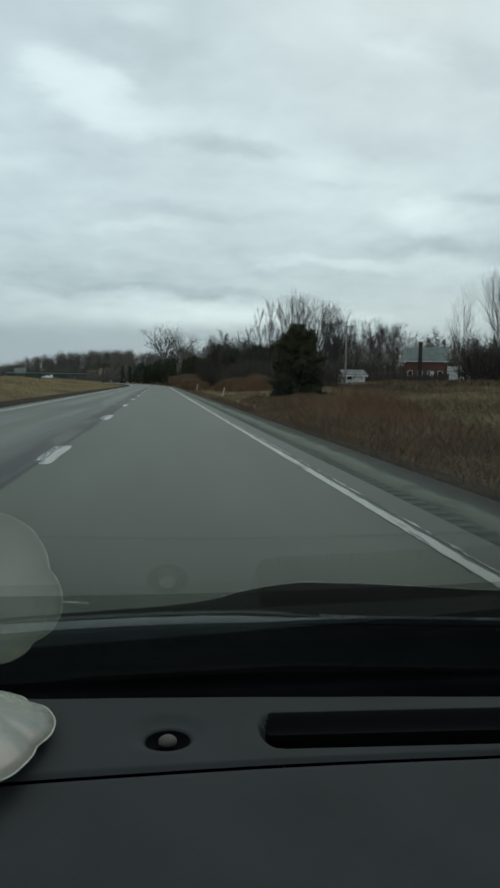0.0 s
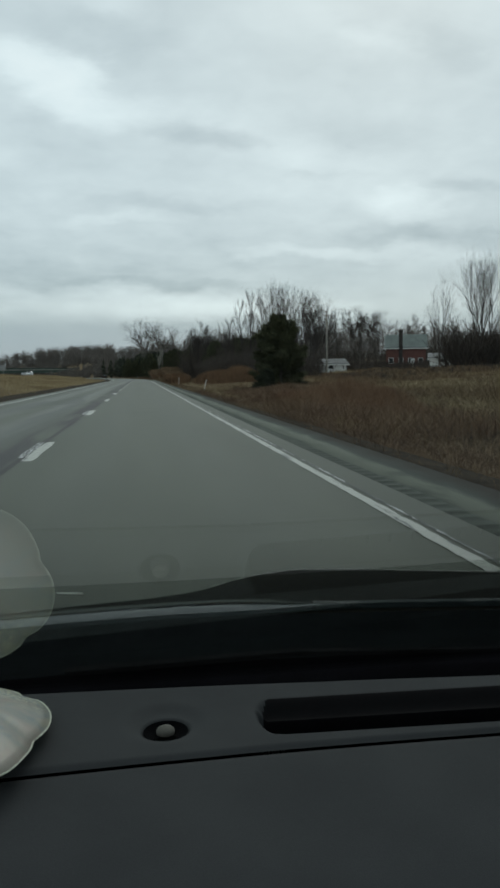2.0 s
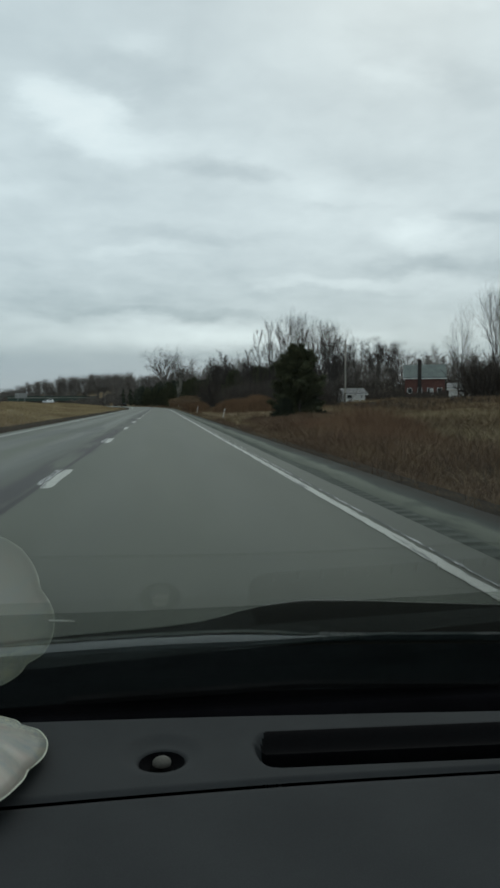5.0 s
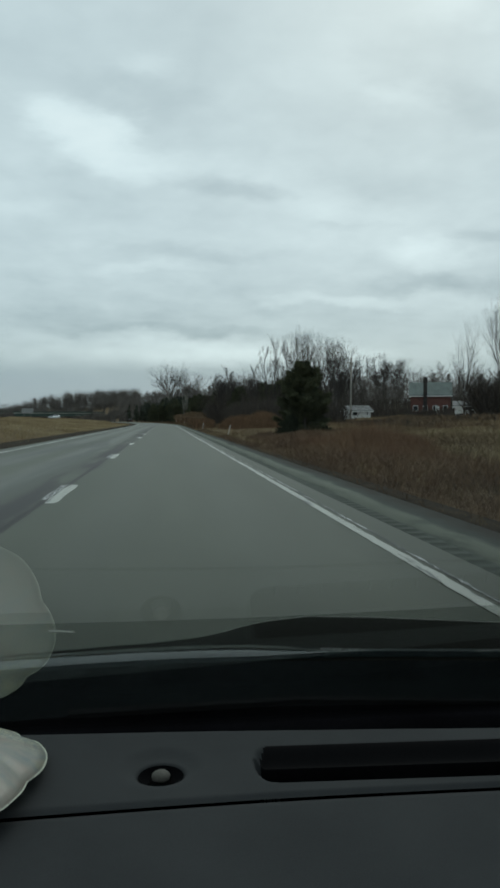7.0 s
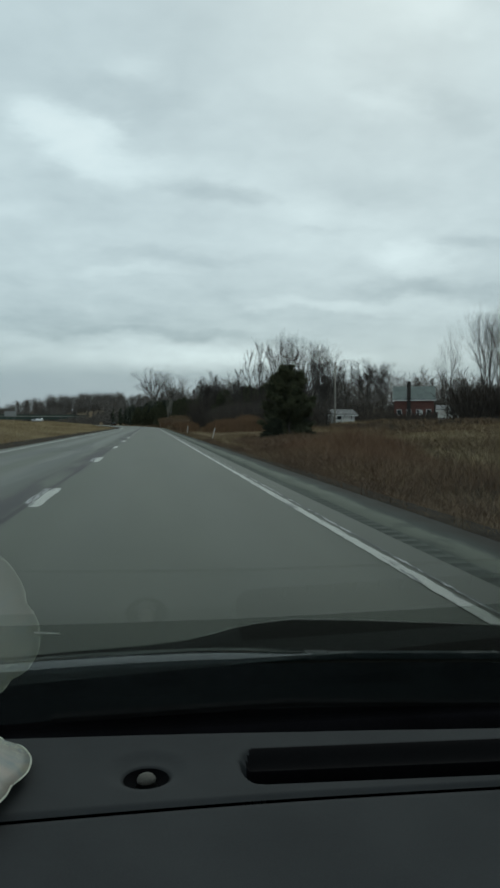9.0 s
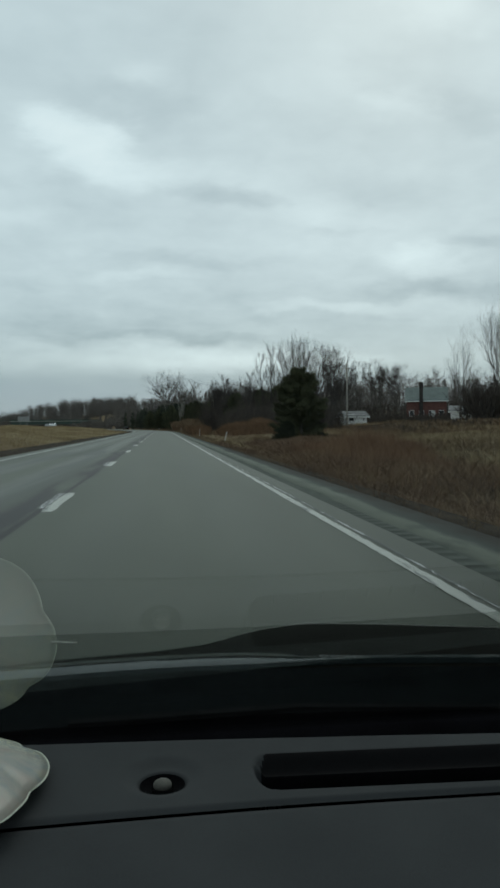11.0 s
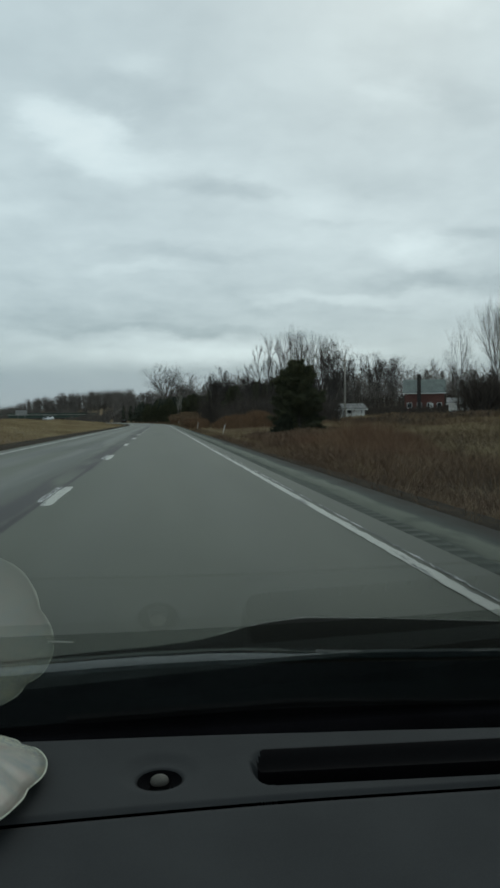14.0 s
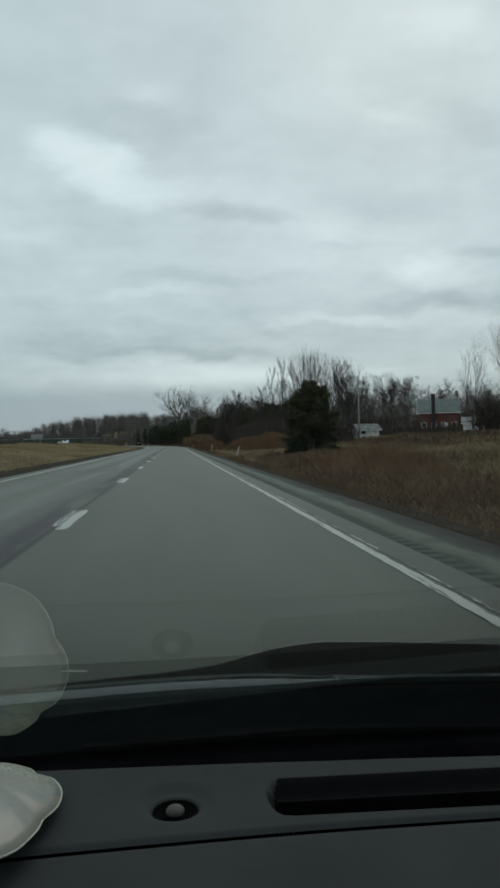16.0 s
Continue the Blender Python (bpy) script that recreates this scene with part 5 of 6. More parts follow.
def scatter(seed, count, u0, u1, y0, y1, keep=None):
    r = random.Random(seed)
    out = []
    while len(out) < count:
        u, y = r.uniform(u0, u1), r.uniform(y0, y1)
        if keep is None or r.random() < keep(u, y):
            out.append((u, y))
    return out


def patchy(u, y):
    return max(0.0, min(1.0, 0.55 + 1.1 * noise.noise(Vector((u * 0.12, y * 0.06, 3.0)))))


blades("roadside_grass", scatter(1, 90000, 3.7, 16, CAR_Y + 3, 96, lambda u, y: (0.3 + 0.7 * patchy(u, y)) * ease(u + 0.5 * noise.noise(Vector((u, y * 0.7, 2.0))), 3.5, 4.4)), 0.10, 0.36, 0.005, M["straw"], "dead brown grass on the roadside bank", 1.1, 1)
blades("field_grass", scatter(2, 46000, 9, 48, 24, 175, patchy), 0.25, 0.7, 0.011, M["straw"], "dead brown grass across the field", 0.7, 2)
blades("pale_grass", scatter(3, 34000, 5.0, 40, 12, 165, lambda u, y: (1 - patchy(u, y)) ** 1.5), 0.2, 0.55, 0.008, M["pale_straw"], "bleached straw-coloured grass", 0.8, 3)
blades("straw_field", scatter(14, 56000, 10.5, 34, 14, 66, lambda u, y: ease(u - 0.05 * y, 8.5, 12.0)), 0.3, 0.62, 0.009, M["pale_straw"], "soft straw-coloured grass across the near field", 1.0, 14)
blades("rust_brush", scatter(15, 26000, 6.0, 15, 22, 66, lambda u, y: max(0.0, 1 - ((u - 7.6 - 0.06 * (y - 20)) / 3.6) ** 2)), 0.35, 0.8, 0.008, M["rust"], "rust-brown weeds on the roadside bank", 0.6, 15, None, "weeds")
blades("weed_bank", scatter(16, 15000, 7.0, 13.0, 29, 50, lambda u, y: max(0.0, 1 - ((u - 9.6) / 3.0) ** 2 - ((y - 39) / 11) ** 2)), 0.75, 1.35, 0.006, M["russet"], "bank of tall russet weeds beside the shoulder", 0.3, 16, None, "weeds", lambda u, y: max(0.0, 1 - ((u - 9.6) / 3.0) ** 2 - ((y - 39) / 11) ** 2))
blades("bleached_drift", scatter(9, 18000, 5.4, 16, 70, 92, lambda u, y: max(0.0, 1 - ((u - 10.3) / 5.0) ** 2 - ((y - 83 + 0.7 * (u - 10)) / 6.5) ** 2)), 0.3, 0.75, 0.007, M["bleached"], "drift of bleached grass in front of the reeds", 0.9, 9)
blades("weed_stalks", scatter(8, 2200, 6.0, 40, 14, 140, patchy), 0.7, 1.25, 0.005, M["reed"], "scattered taller dead weed stalks", 0.2, 8, None, "weeds")
blades("bend_grass", scatter(4, 22000, 4.2, 15, 140, 330), 0.3, 0.9, 0.012, M["straw"], "tall dead grass along the bend", 0.35, 4)
blades("median_grass", scatter(5, 56000, -27, -8.0, 16, 205), 0.06, 0.2, 0.012, M["median_straw"], "short straw-coloured median grass", 0.4, 5)
blades("passed_grass", scatter(6, 24000, 4.2, 24, -320, 5), 0.3, 0.9, 0.014, M["straw"], "tall dead brown grass passed earlier", 0.35, 6)
blades("verge_grass", scatter(7, 20000, 3.55, 4.8, 6, 145, lambda u, y: ease(u + 0.7 * noise.noise(Vector((u, y * 0.8, 7.0))), 3.5, 4.3)), 0.04, 0.16, 0.005, M["straw"], "short pale grass fringe at the shoulder", 0.9, 7)


def mound(cu, cy, ru, ry):
    return lambda u, y: max(0.0, 1 - ((u - cu) / ru) ** 2 - ((y - cy) / ry) ** 2) ** 0.3


REEDS = ((11, 17000, 11.3, 99, 4.2, 11.5, 1.75, 2.15, "rust-brown mound of tall reeds"), (12, 6000, 7.2, 147, 2.4, 12, 1.6, 2.2, "rust-brown stand of tall reeds"), (13, 15000, 9.3, 210, 3.8, 31, 2.2, 3.0, "long rust-brown stand of tall reeds"))
for seed, count, cu, cy, ru, ry, low, high, label in REEDS:
    shape = mound(cu, cy, ru, ry)
    blades("reed_stand", scatter(seed, count, cu - ru, cu + ru, cy - ry, cy + ry, lambda u, y: min(1.0, 3 * shape(u, y))), low, high, 0.008, M["reed"], label, 0.14, seed, seed == 13, "reeds", shape)


def thicket(name, boxes, count, low, high, material, label, seed, width=0.02):
    """Stuff: bare brush of forking stems."""
    r = random.Random(seed)
    tw = Twigs()
    for _ in range(count):
        u0, u1, y0, y1 = r.choice(boxes)
        u, y = r.uniform(u0, u1), r.uniform(y0, y1)
        x, yy = along(u, y)
        p = Vector((x, yy, ground_z(u, y) - 0.1))
        h = r.uniform(low, high)
        d = Vector((r.gauss(0, 0.32), r.gauss(0, 0.32), 1)).normalized()
        tw.tube([p, p + d * h * 0.5, p + d * h + Vector((r.gauss(0, 0.2), r.gauss(0, 0.2), 0))], [width * 1.3, width, width * 0.4])
        for k in range(6):
            a = r.uniform(0.2, 0.9)
            q = p + d * h * a
            e = Vector((r.gauss(0, 0.6), r.gauss(0, 0.6), r.uniform(0.3, 1.0))).normalized()
            tw.tube([q, q + e * h * 0.4 * (1.1 - a)], [width * 0.7, width * 0.3])
    return tagged(link_big(name, tw.v, tw.f, material), label, "brush", kind="stuff")


thicket("brush_thicket", [(15, 28.5, 112, 140), (22, 33, 140, 175), (12, 20, 120, 150), (30, 56, 184, 215)], 5200, 2.2, 5.6, M["brush"], "dense leafless brush at the field's edge", 21, 0.03)
thicket("bank_brush", [(7.0, 15, 16, 40), (7.6, 16, 38, 62), (8.5, 17, 58, 72), (12, 26, 50, 84)], 9500, 0.25, 0.75, M["bank"], "low tangle of dark brown brush on the bank", 27, 0.005)
thicket("understory", [(24, 140, 236, 285), (14, 40, 225, 262)], 2600, 3.0, 6.5, M["brush"], "dark leafless understory below the far woods", 28, 0.06)
thicket("low_scrub", [(26, 62, 80, 120), (58, 112, 175, 226)], 4600, 0.4, 1.0, M["brush"], "low dark scrub across the field", 26, 0.03)
thicket("sapling_thicket", [(17, 33.5, 144, 158), (11, 19, 168, 182)], 1500, 4.5, 9.5, M["brush"], "dark tangle of bare saplings under the tall trees", 30, 0.028)
thicket("hillside_scrub", [(42, 100, 140, 222)], 5200, 0.9, 2.2, M["brush"], "dark scrub on the slope below the house", 29, 0.035)
thicket("bend_brush", [(13, 30, 150, 300)], 3000, 2.0, 5.5, M["brush"], "bare brush among the pines on the bend", 22, 0.03)
thicket("passed_brush", [(14, 40, -60, -10), (20, 45, -200, -90), (16, 40, -290, -230)], 2200, 1.6, 4.0, M["brush"], "bare brush passed earlier", 23, 0.03)
thicket("hedge", [(47.5, 63, 106, 114)], 1500, 4.0, 6.5, M["brush"], "tall dark leafless hedge beside the houses", 24, 0.045)


def woodland(name, spots, low, high, pines, material, label, seed):
    """Stuff: far woods, tree by tree, of forked stems with fans of twigs."""
    r = random.Random(seed)
    tw = Twigs()
    for u, y in spots:
        x, yy = along(u, y)
        p = Vector((x, yy, ground_z(u, y) - 0.3))
        h = r.uniform(low, high)
        if r.random() < pines:
            tw.tube([p, p + Vector((0, 0, h * 0.8))], [0.25, 0.05])
            for k in range(70):
                a = r.uniform(0.1, 1.0)
                q = p + Vector((0, 0, h * 0.82 * a))
                e = Vector((r.gauss(0, 1), r.gauss(0, 1), r.uniform(-0.2, 0.6))).normalized()
                tw.tube([q, q + e * h * 0.27 * (1.12 - a)], [h * 0.03, 0.02])
            continue
        top = p + Vector((r.gauss(0, 0.5), r.gauss(0, 0.5), h * 0.75))
        tw.tube([p, top], [0.22, 0.1])
        for k in range(26):
            a = r.uniform(0.2, 1.0)
            q = p.lerp(top, a)
            e = Vector((r.gauss(0, 0.6), r.gauss(0, 0.6), r.uniform(0.35, 1.0))).normalized()
            tip = q + e * h * r.uniform(0.22, 0.42)
            tw.tube([q, q.lerp(tip, 0.5) + Vector((0, 0, 0.1)), tip], [0.10, 0.08, 0.03])
            for m in range(3):
                g = Vector((r.gauss(0, 0.7), r.gauss(0, 0.7), r.uniform(0.2, 1.0))).normalized()
                s = q.lerp(tip, r.uniform(0.4, 0.9))
                tw.tube([s, s + g * h * 0.15], [0.06, 0.03])
    return tagged(link_big(name, tw.v, tw.f, material), label, "woodland", kind="stuff")


r0 = random.Random(4)


def spots(count, x0, x1, y0, y1):
    """Places given across the whole country instead of along the road."""
    out = []
    for _ in range(count):
        x, y = r0.uniform(x0, x1), r0.uniform(y0, y1)
        out.append((x - bend_x(y), y))
    return out


woodland("far_woodland", spots(440, -190, -25, 640, 760), 11, 17, 0.12, M["far_wood"], "distant belt of bare grey-brown woodland", 31)
woodland("bend_woodland", spots(300, -30, 150, 440, 560), 11, 16, 0.25, M["far_wood"], "bare woodland on the rise beyond the bend", 32)
woodland("bridge_woodland", spots(340, -130, -24, 582, 650), 4, 10, 0.1, M["far_wood"], "bare scrub woods behind the overpass", 33)
woodland("median_scrub", [p for p in spots(860, -130, 10, 430, 572) if p[0] > 11 or p[0] < -44], 3.5, 6.0, 0.2, M["far_wood"], "low scrub round the foot of the overpass", 38)
woodland("west_woodland", [(r0.uniform(-210, -75), r0.uniform(60, 600)) for _ in range(220)], 11, 16, 0.2, M["far_wood"], "bare woods beyond the opposite carriageway", 34)
woodland("field_woodland", [(r0.uniform(30, 260), r0.uniform(290, 420)) for _ in range(340)], 15, 22, 0.2, M["far_wood"], "woods behind the houses and fields", 35)
woodland("dark_pinewood", [(r0.uniform(16, 60), r0.uniform(300, 430)) for _ in range(150)], 10, 14, 0.95, M["far_pine"], "dark pinewood along the outside of the bend", 36)
woodland("rear_woodland", [(r0.choice((-1, 1)) * r0.uniform(70, 200), r0.uniform(-420, 0)) for _ in range(160)], 10, 15, 0.2, M["far_wood"], "bare woods along the stretch already passed", 37)

# ---------------------------------------------------------------- roadside things


def delineator():
    root = thing("delineator_post", (0, 0, 0), "slim white roadside delineator post with a small reflector", "post", "delineator posts")
    bm = bmesh.new()
    pts = [(-0.034, 0.012), (-0.024, -0.010), (0, -0.015), (0.024, -0.010), (0.034, 0.012)]
    rows = []
    for z in (-0.3, 0.0, 1.13, 1.2):
        k = 1.0 if z < 1.15 else 0.7
        rows.append([bm.verts.new((x * k, y, z)) for x, y in pts] + [bm.verts.new((x * k, y + 0.012, z)) for x, y in pts[::-1]])
    for a, b in zip(rows, rows[1:]):
        for i in range(10):
            bm.faces.new((a[i], a[(i + 1) % 10], b[(i + 1) % 10], b[i]))
    bm.faces.new(rows[-1])
    bm.faces.new(rows[0][::-1])
    part("post", bm, M["post_white"], root)
    box("reflector", (-0.035, 0.035, -0.026, -0.016, 1.0, 1.12), M["sign_white"], root, "pale reflector", 0.004)
    return root


post = delineator()
for y, lean in ((69.0, 13), (112.0, 4), (154, 3), (190, 3), (218, 1), (263, 2), (11, 6), (-4, 9), (-50, 8), (-88, 2), (-130, 1), (-152, 2), (-217, 4), (-282, 5)):
    x, yy = along(5.6, y)
    copy_thing(post, pose(x, yy, ground_z(5.6, y), 0, lean, 4))
away(post)


def guide_post():
    root = thing("guide_post", (0, 0, 0), "short weathered wooden guide post beside the shoulder", "post", "wooden guide posts")
    part("post", tube_bm([(0, 0, -0.3), (0, 0, 0.0), (0.006, 0, 0.55), (0.006, 0, 0.59)], [0.085, 0.085, 0.08, 0.06], 10), M["wood_post"], root)
    part("cap", tube_bm([(0.006, 0, 0.588), (0.006, 0, 0.60)], [0.06, 0.035], 10), M["wood_post"], root)
    return root


wooden = guide_post()
for k in range(13):
    y = -306 + 8.5 + 3.2 * k
    copy_thing(wooden, pose(4.85, y, ground_z(4.85, y), rng.uniform(-3, 3), rng.uniform(-4, 4), rng.uniform(0, 90)))
away(wooden)


def lettering(words, size, material, place, parent):
    for row, word in enumerate(words):
        cu = bpy.data.curves.new("lettering", "FONT")
        cu.body, cu.size, cu.align_x, cu.align_y, cu.extrude = word, size, "CENTER", "CENTER", 0.002
        cu.materials.append(material)
        ob = new("lettering", cu)
        ob.parent = parent
        ob.matrix_basis = pose(place[0], place[1], place[2] - row * size * 1.35, 90, 0, 0)


def stopping_sign():
    u, y = 6.6, -289.0
    root = thing("road_sign", (u, y, ground_z(u, y)), "white sign reading emergency stopping only on two steel posts", "sign", turn=-6)
    box("panel", (-0.5, 0.5, -0.008, 0.008, 2.15, 2.95), M["sign_white"], root, "white sign panel with a black border", 0.004)
    for dims in ((-0.47, 0.47, 2.915, 2.93), (-0.47, 0.47, 2.17, 2.185), (-0.47, -0.455, 2.17, 2.93), (0.455, 0.47, 2.17, 2.93)):
        box("border", (dims[0], dims[1], -0.0125, -0.0085, dims[2], dims[3]), M["sign_black"], root, "black border line")
    lettering(("EMERGENCY", "STOPPING", "ONLY"), 0.165, M["sign_black"], (0, -0.011, 2.77), root)
    for x in (-0.3, 0.3):
        box("sign_post", (x - 0.03, x + 0.03, 0.010, 0.07, -0.4, 2.9), M["steel"], root, "steel sign post", 0.004)


stopping_sign()


def mile_marker(u, y):
    x, yy = along(u, y)
    root = thing("mile_marker", (x, yy, ground_z(u, y)), "small green marker plate on a thin steel post", "sign", "green markers")
    box("sign_post", (-0.02, 0.02, 0.0, 0.03, -0.3, 1.75), M["steel"], root, "thin rusty post", 0.003)
    box("panel", (-0.13, 0.13, -0.008, -0.001, 1.25, 1.75), M["sign_green"], root, "green plate", 0.003)
    for k in range(3):
        box("bar", (-0.06, 0.06, -0.013, -0.009, 1.33 + 0.13 * k, 1.39 + 0.13 * k), M["sign_white"], root, "white bar")


mile_marker(6.2, -238)
mile_marker(6.4, 232)


def back_sign(x, y, w, h):
    root = thing("motorway_sign", (x, y, ground_z(x - bend_x(y), y)), "large pale sign panel seen from behind on two posts", "sign", "large signs")
    box("panel", (-w / 2, w / 2, -0.03, 0.03, 2.3, 2.3 + h), M["steel"], root, "pale sheet metal panel", 0.01)
    for k in (-0.3, 0.3):
        box("sign_post", (k * w - 0.08, k * w + 0.08, 0.04, 0.2, -0.5, 2.3 + h), M["steel"], root, "steel post", 0.01)


back_sign(-53.5, 294, 4.4, 1.9)
back_sign(-43, -90, 4.5, 3.2)


def power_pole(u, y, turn):
    x, yy = along(u, y)
    root = thing("utility_pole", (x, yy, ground_z(u, y)), "weathered wooden utility pole with a crossarm", "utility pole", "utility poles", turn=turn)
    part("pole", tube_bm([(0, 0, -0.5), (0, 0, 6), (0.03, 0, 12.2)], [0.19, 0.16, 0.11], 10), M["pale_bark"], root)
    box("crossarm", (-1.2, 1.2, -0.16, -0.06, 11.2, 11.35), M["wood_post"], root, "timber crossarm", 0.01)
    for k in (-1.05, -0.5, 0.5, 1.05):
        part("insulator", tube_bm([(k, -0.11, 11.34), (k, -0.11, 11.44), (k, -0.11, 11.52)], [0.03, 0.05, 0.025], 8), M["steel"], root, "grey insulator")


for u, y in ((35.6, 140), (56, 92), (70, 30), (30, 230)):
    power_pole(u, y, 35)


def house(name, u, y, w, d, h, rise, wall, roof, label, turn=0.0, windows=3, chimney=False, porch=False):
    x, yy = along(u, y)
    root = thing(name, (x, yy, ground_z(u, y)), label, "house", turn=turn)
    bm = bmesh.new()
    base = [(-w / 2, -d / 2), (w / 2, -d / 2), (w / 2, d / 2), (-w / 2, d / 2)]
    lo = [bm.verts.new((px, py, -0.4)) for px, py in base]
    hi = [bm.verts.new((px, py, h)) for px, py in base]
    peak = [bm.verts.new((-w / 2, 0, h + rise)), bm.verts.new((w / 2, 0, h + rise))]
    for i in range(4):
        j = (i + 1) % 4
        bm.faces.new((lo[i], lo[j], hi[j], hi[i]))
    bm.faces.new((hi[1], hi[2], peak[1]))
    bm.faces.new((hi[3], hi[0], peak[0]))
    part("wall", bm, wall, root)
    over = 0.45
    for s in (-1, 1):
        rb = bmesh.new()
        slope = rise / (d / 2)
        pts = [(-w / 2 - over, s * (d / 2 + over), h - slope * over), (w / 2 + over, s * (d / 2 + over), h - slope * over), (w / 2 + over, 0, h + rise), (-w / 2 - over, 0, h + rise)]
        low = [rb.verts.new((px, py, pz + 0.03)) for px, py, pz in pts]
        up = [rb.verts.new((px, py, pz + 0.18)) for px, py, pz in pts]
        rb.faces.new(low[::-1])
        rb.faces.new(up)
        for i in range(4):
            rb.faces.new((low[i], low[(i + 1) % 4], up[(i + 1) % 4], up[i]))
        bmesh.ops.recalc_face_normals(rb, faces=rb.faces)
        part("roof", rb, roof, root)
        box("eave_trim", (-w / 2 - over, w / 2 + over, s * (d / 2 + over + 0.03) - 0.03, s * (d / 2 + over + 0.03) + 0.03, h - slope * over - 0.22, h - slope * over + 0.02), M["siding_white"], root, "white eave board")
    for k in range(windows):
        cx = -w / 2 + w * (k + 0.5) / windows
        for side in (-1, 1):
            frame_ob = box("window", (cx - 0.6, cx + 0.6, min(side * d / 2, side * (d / 2 + 0.06)), max(side * d / 2, side * (d / 2 + 0.06)), 0.9, 2.3), M["siding_white"], root, "white framed window", 0.02)
            box("pane", (cx - 0.5, cx + 0.5, side * (d / 2 + 0.065) - 0.004, side * (d / 2 + 0.065) + 0.004, 1.0, 2.2), M["dark_glass"], frame_ob, "dark glass pane")
    for side in (-1, 1):
        frame_ob = box("window", (min(side * w / 2, side * (w / 2 + 0.06)), max(side * w / 2, side * (w / 2 + 0.06)), -0.5, 0.5, h - 0.3, h + 0.9), M["siding_white"], root, "white framed gable window", 0.02)
        box("pane", (side * (w / 2 + 0.065) - 0.004, side * (w / 2 + 0.065) + 0.004, -0.4, 0.4, h - 0.2, h + 0.8), M["dark_glass"], frame_ob, "dark glass pane")
    box("door", (w * 0.12, w * 0.12 + 0.95, -d / 2 - 0.07, -d / 2 - 0.005, 0.05, 2.1), M["siding_white"], root, "white panelled door", 0.02)
    if chimney:
        box("chimney", (-w * 0.18, -w * 0.18 + 0.9, -d / 2 - 0.75, -d / 2 - 0.08, -0.3, h + rise + 1.2), M["soot"], root, "tall dark chimney stack", 0.03)
    if porch:
        box("porch_roof", (w * 0.05, w * 0.45, -d / 2 - 2.4, -d / 2 - 0.02, 2.45, 2.65), M["siding_white"], root, "white porch roof", 0.03)
        for k in (0.08, 0.25, 0.42):
            box("porch_post", (w * k - 0.08, w * k + 0.08, -d / 2 - 2.3, -d / 2 - 2.14, -0.2, 2.45), M["siding_white"], root, "white porch post", 0.02)
    return root


house("red_house", 66.3, 178, 9.5, 8, 5.0, 3.0, M["brick_red"], M["roof_green"], "red brick house with a green metal roof and chimney", -20, 4, True)
house("green_house", 68, 114, 13, 8, 3.0, 2.6, M["siding_green"], M["roof_grey"], "sage green house with pale gable and grey roof", 24, 3)
house("white_garage", 58.6, 139, 4.6, 5, 1.9, 0.8, M["siding_white"], M["roof_grey"], "low white garage with a grey roof beside the brick house", -22, 1)
house("brick_house", 75, 9, 12, 8, 3.4, 2.2, M["brick_red"], M["roof_grey"], "low red brick house with a white porch", -20, 3, False, True)
house("small_shed", 39.2, 149, 4.6, 3.6, 2.1, 0.8, M["siding_white"], M["roof_grey"], "small white shed with dark openings at the field's edge", 8, 2)


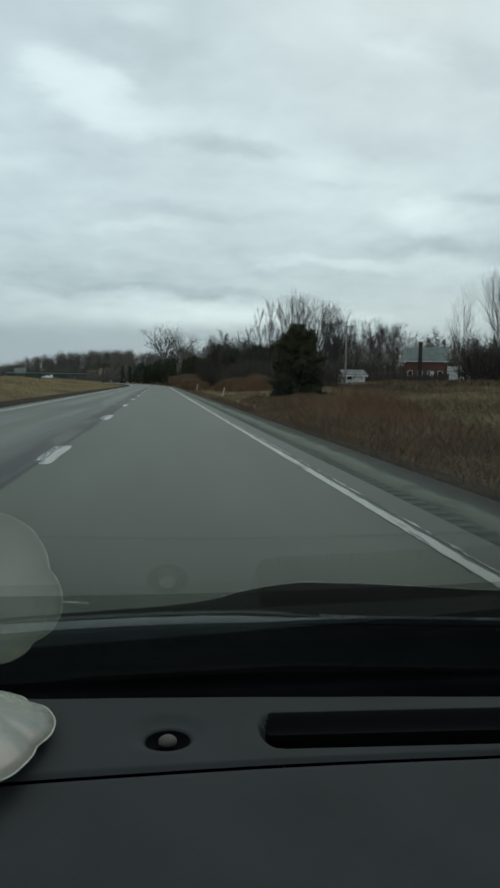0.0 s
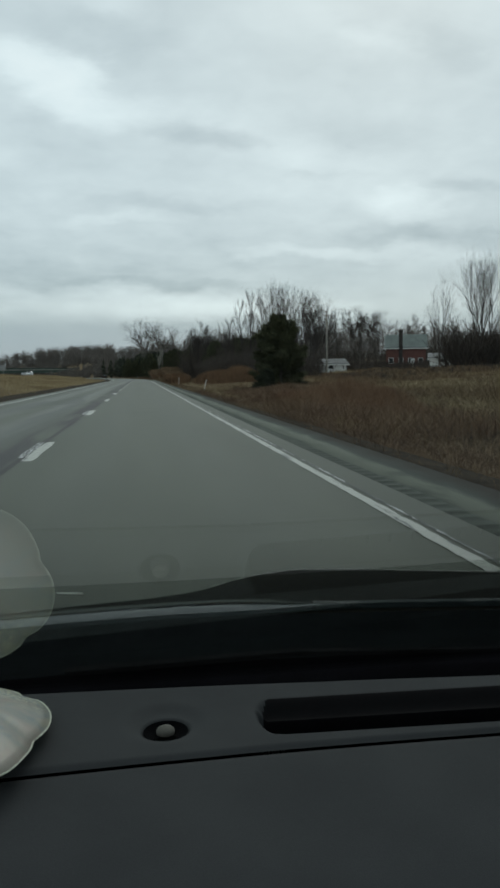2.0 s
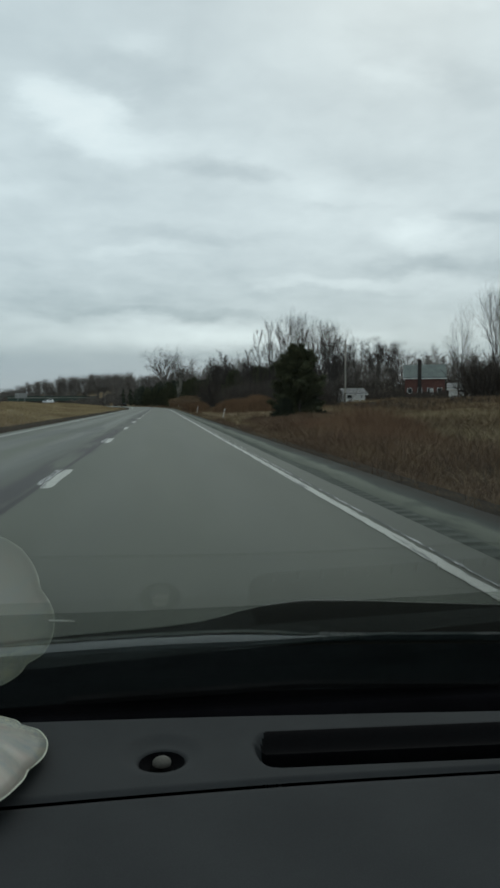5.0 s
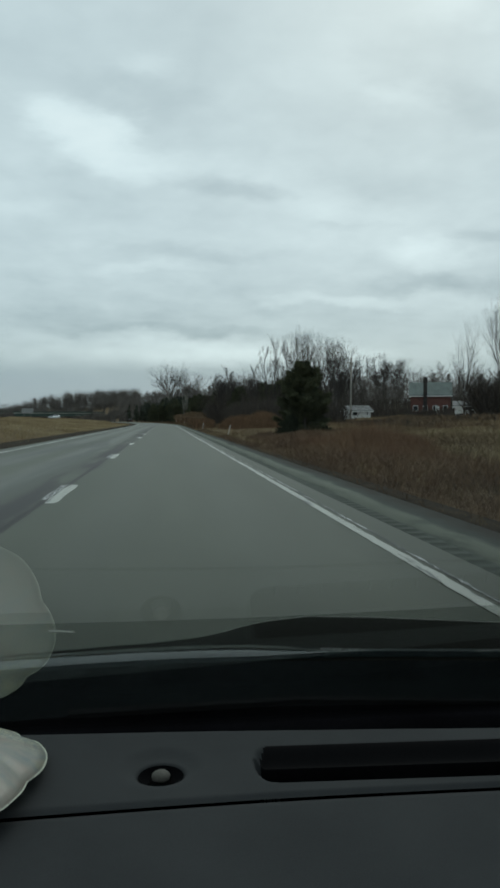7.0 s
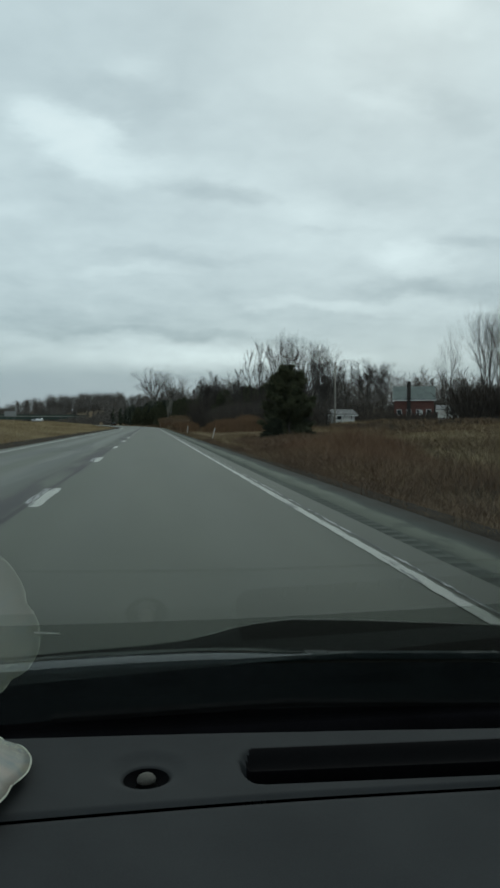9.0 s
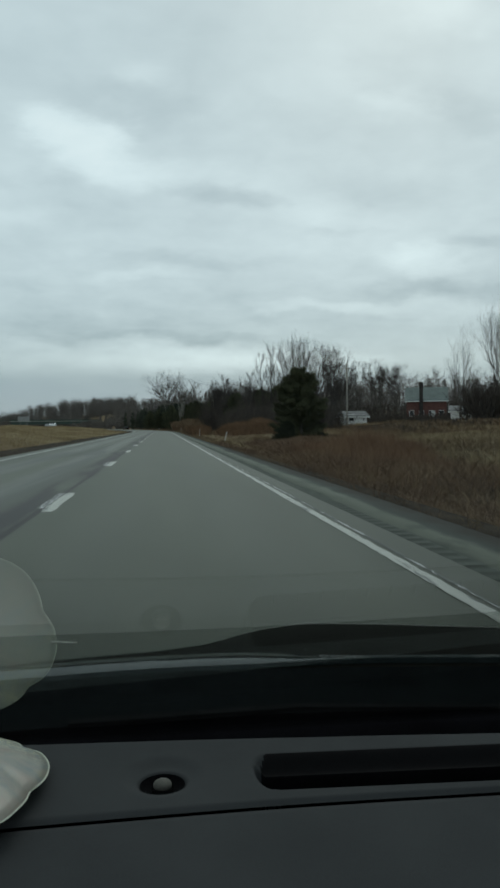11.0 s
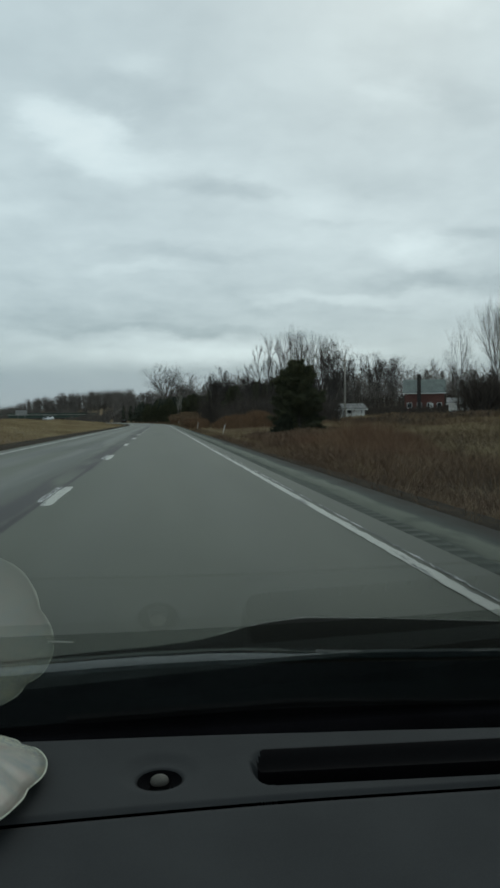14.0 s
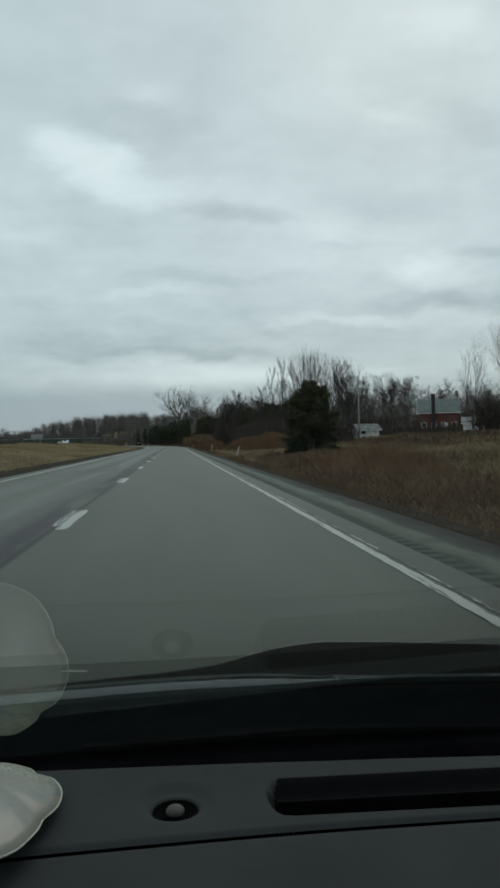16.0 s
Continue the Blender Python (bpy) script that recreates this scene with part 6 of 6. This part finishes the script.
def motor_car(u, y, z, paint, label, turn=0.0):
    x, yy = along(u, y)
    root = thing("passenger_car", (x, yy, z), label, "car", "cars on the highway", turn=turn)
    bm = bmesh.new()
    prof = [(-2.2, 0.35), (-2.25, 0.7), (-2.1, 0.92), (-1.5, 0.98), (-0.9, 1.42), (0.35, 1.45), (1.1, 0.98), (2.0, 0.82), (2.25, 0.6), (2.2, 0.32)]
    rows = []
    for x_, k in ((-0.88, 0.96), (-0.82, 1.0), (0.82, 1.0), (0.88, 0.96)):
        rows.append([bm.verts.new((x_ * (0.82 if pz > 1.1 else 1.0), py, 0.32 + (pz - 0.32) * k)) for py, pz in prof])
    for a, b in zip(rows, rows[1:]):
        for i in range(len(prof)):
            j = (i + 1) % len(prof)
            bm.faces.new((a[i], a[j], b[j], b[i]))
    bm.faces.new(rows[0])
    bm.faces.new(rows[-1][::-1])
    bmesh.ops.recalc_face_normals(bm, faces=bm.faces)
    part("body", bm, paint, root)
    for name, ya, yb, za, zb in (("rear_window", -1.47, -0.95, 1.03, 1.39), ("front_window", 1.05, 0.40, 1.03, 1.42)):
        wb = bmesh.new()
        s = -0.03 if ya < 0 else 0.03
        vs = [wb.verts.new(p) for p in ((-0.66, ya + s, za), (0.66, ya + s, za), (0.6, yb + s, zb), (-0.6, yb + s, zb))]
        wb.faces.new(vs)
        more = [wb.verts.new(v.co + Vector((0, s * 0.4, 0.01))) for v in vs]
        wb.faces.new(more[::-1])
        for i in range(4):
            wb.faces.new((vs[i], vs[(i + 1) % 4], more[(i + 1) % 4], more[i]))
        bmesh.ops.recalc_face_normals(wb, faces=wb.faces)
        part(name, wb, M["dark_glass"], root, "dark glass")
    for sx in (-1, 1):
        box("tail_light", (sx * 0.68 - 0.15, sx * 0.68 + 0.15, -2.29, -2.2, 0.66, 0.8), M["tail_red"], root, "red tail light", 0.02)
        box("headlight", (sx * 0.66 - 0.17, sx * 0.66 + 0.17, 2.12, 2.2, 0.62, 0.74), M["chrome"], root, "clear headlight", 0.02)
        for sy in (-1.35, 1.35):
            tyre = part("tyre", tube_bm([(sx * 0.66, sy, 0.32), (sx * 0.68, sy, 0.32), (sx * 0.87, sy, 0.32), (sx * 0.89, sy, 0.32)], [0.27, 0.32, 0.32, 0.27], 18), M["rubber"], root, "black tyre")
            part("rim", tube_bm([(sx * 0.89, sy, 0.32), (sx * 0.905, sy, 0.32)], [0.2, 0.18], 14), M["alloy"], tyre, "alloy rim")
    return root


motor_car(0.3, 330, 0.0, M["car_paint"], "dark sedan far ahead on the highway", 10.3)
motor_car(69, 171, 0.35, M["car_white"], "white car parked beside the red house", 70)
motor_car(-31, 250, 1.42, M["car_white"], "white sedan on the opposite carriageway", 180)
motor_car(-34, 300, 1.42, M["car_silver"], "silver sedan on the opposite carriageway", 180)


def overpass():
    """Road bridge on green girders that crosses beyond the bend."""
    root = thing("overpass_bridge", (-75, 573, -3.6), "highway overpass with green steel girders on pale concrete piers", "bridge", turn=4)
    box("deck", (-75, 62, -4.3, 4.3, 9.4, 10.0), M["concrete"], root, "concrete deck", 0.03)
    for y in (-4.2, -1.4, 1.4, 4.2):
        box("girder", (-75, 62, y - 0.2, y + 0.2, 7.3, 9.4), M["girder"], root, "green steel girder", 0.03)
    for y in (-4.95, 4.95):
        box("parapet", (-75, 62, y - 0.15, y + 0.15, 10.0, 10.9), M["girder"], root, "green railing", 0.03)
    for x in (-44, -12, 20, 52):
        pier = box("pier_cap", (x - 0.9, x + 0.9, -5, 5, 6.3, 7.3), M["concrete"], root, "pale concrete pier cap", 0.08)
        for y in (-3.6, 3.6):
            part("pier_column", tube_bm([(x, y, -1), (x, y, 6.3)], [0.95, 0.9], 16), M["concrete"], pier, "round concrete column")


overpass()


def snow_patch(u, y, w, d, seed):
    r = random.Random(seed)
    x, yy = along(u, y)
    bm = bmesh.new()
    c = bm.verts.new((0, 0, 0.12))
    ring = [bm.verts.new((math.cos(a) * w * r.uniform(0.6, 1.1), math.sin(a) * d * r.uniform(0.6, 1.1), -0.03)) for a in np.linspace(0, 2 * math.pi, 22)[:-1]]
    for i in range(21):
        bm.faces.new((c, ring[i], ring[(i + 1) % 21]))
    me = bpy.data.meshes.new("snow_patch")
    bm.to_mesh(me)
    bm.free()
    me.materials.append(M["snow"])
    ob = new("snow_patch", me)
    ob.location = (x, yy, ground_z(u, y) + 0.03)
    tagged(ob, "thin patch of old snow lying on dead grass", "snow", "snow patches")


for k in range(14):
    snow_patch(rng.uniform(38, 60), rng.uniform(-235, -200) + k, rng.uniform(2, 5), rng.uniform(0.6, 1.6), k)
for k in range(10):
    snow_patch(5.3 + rng.uniform(-0.1, 0.2), -240 + 6 * k, 0.18, rng.uniform(0.8, 2.2), 40 + k)
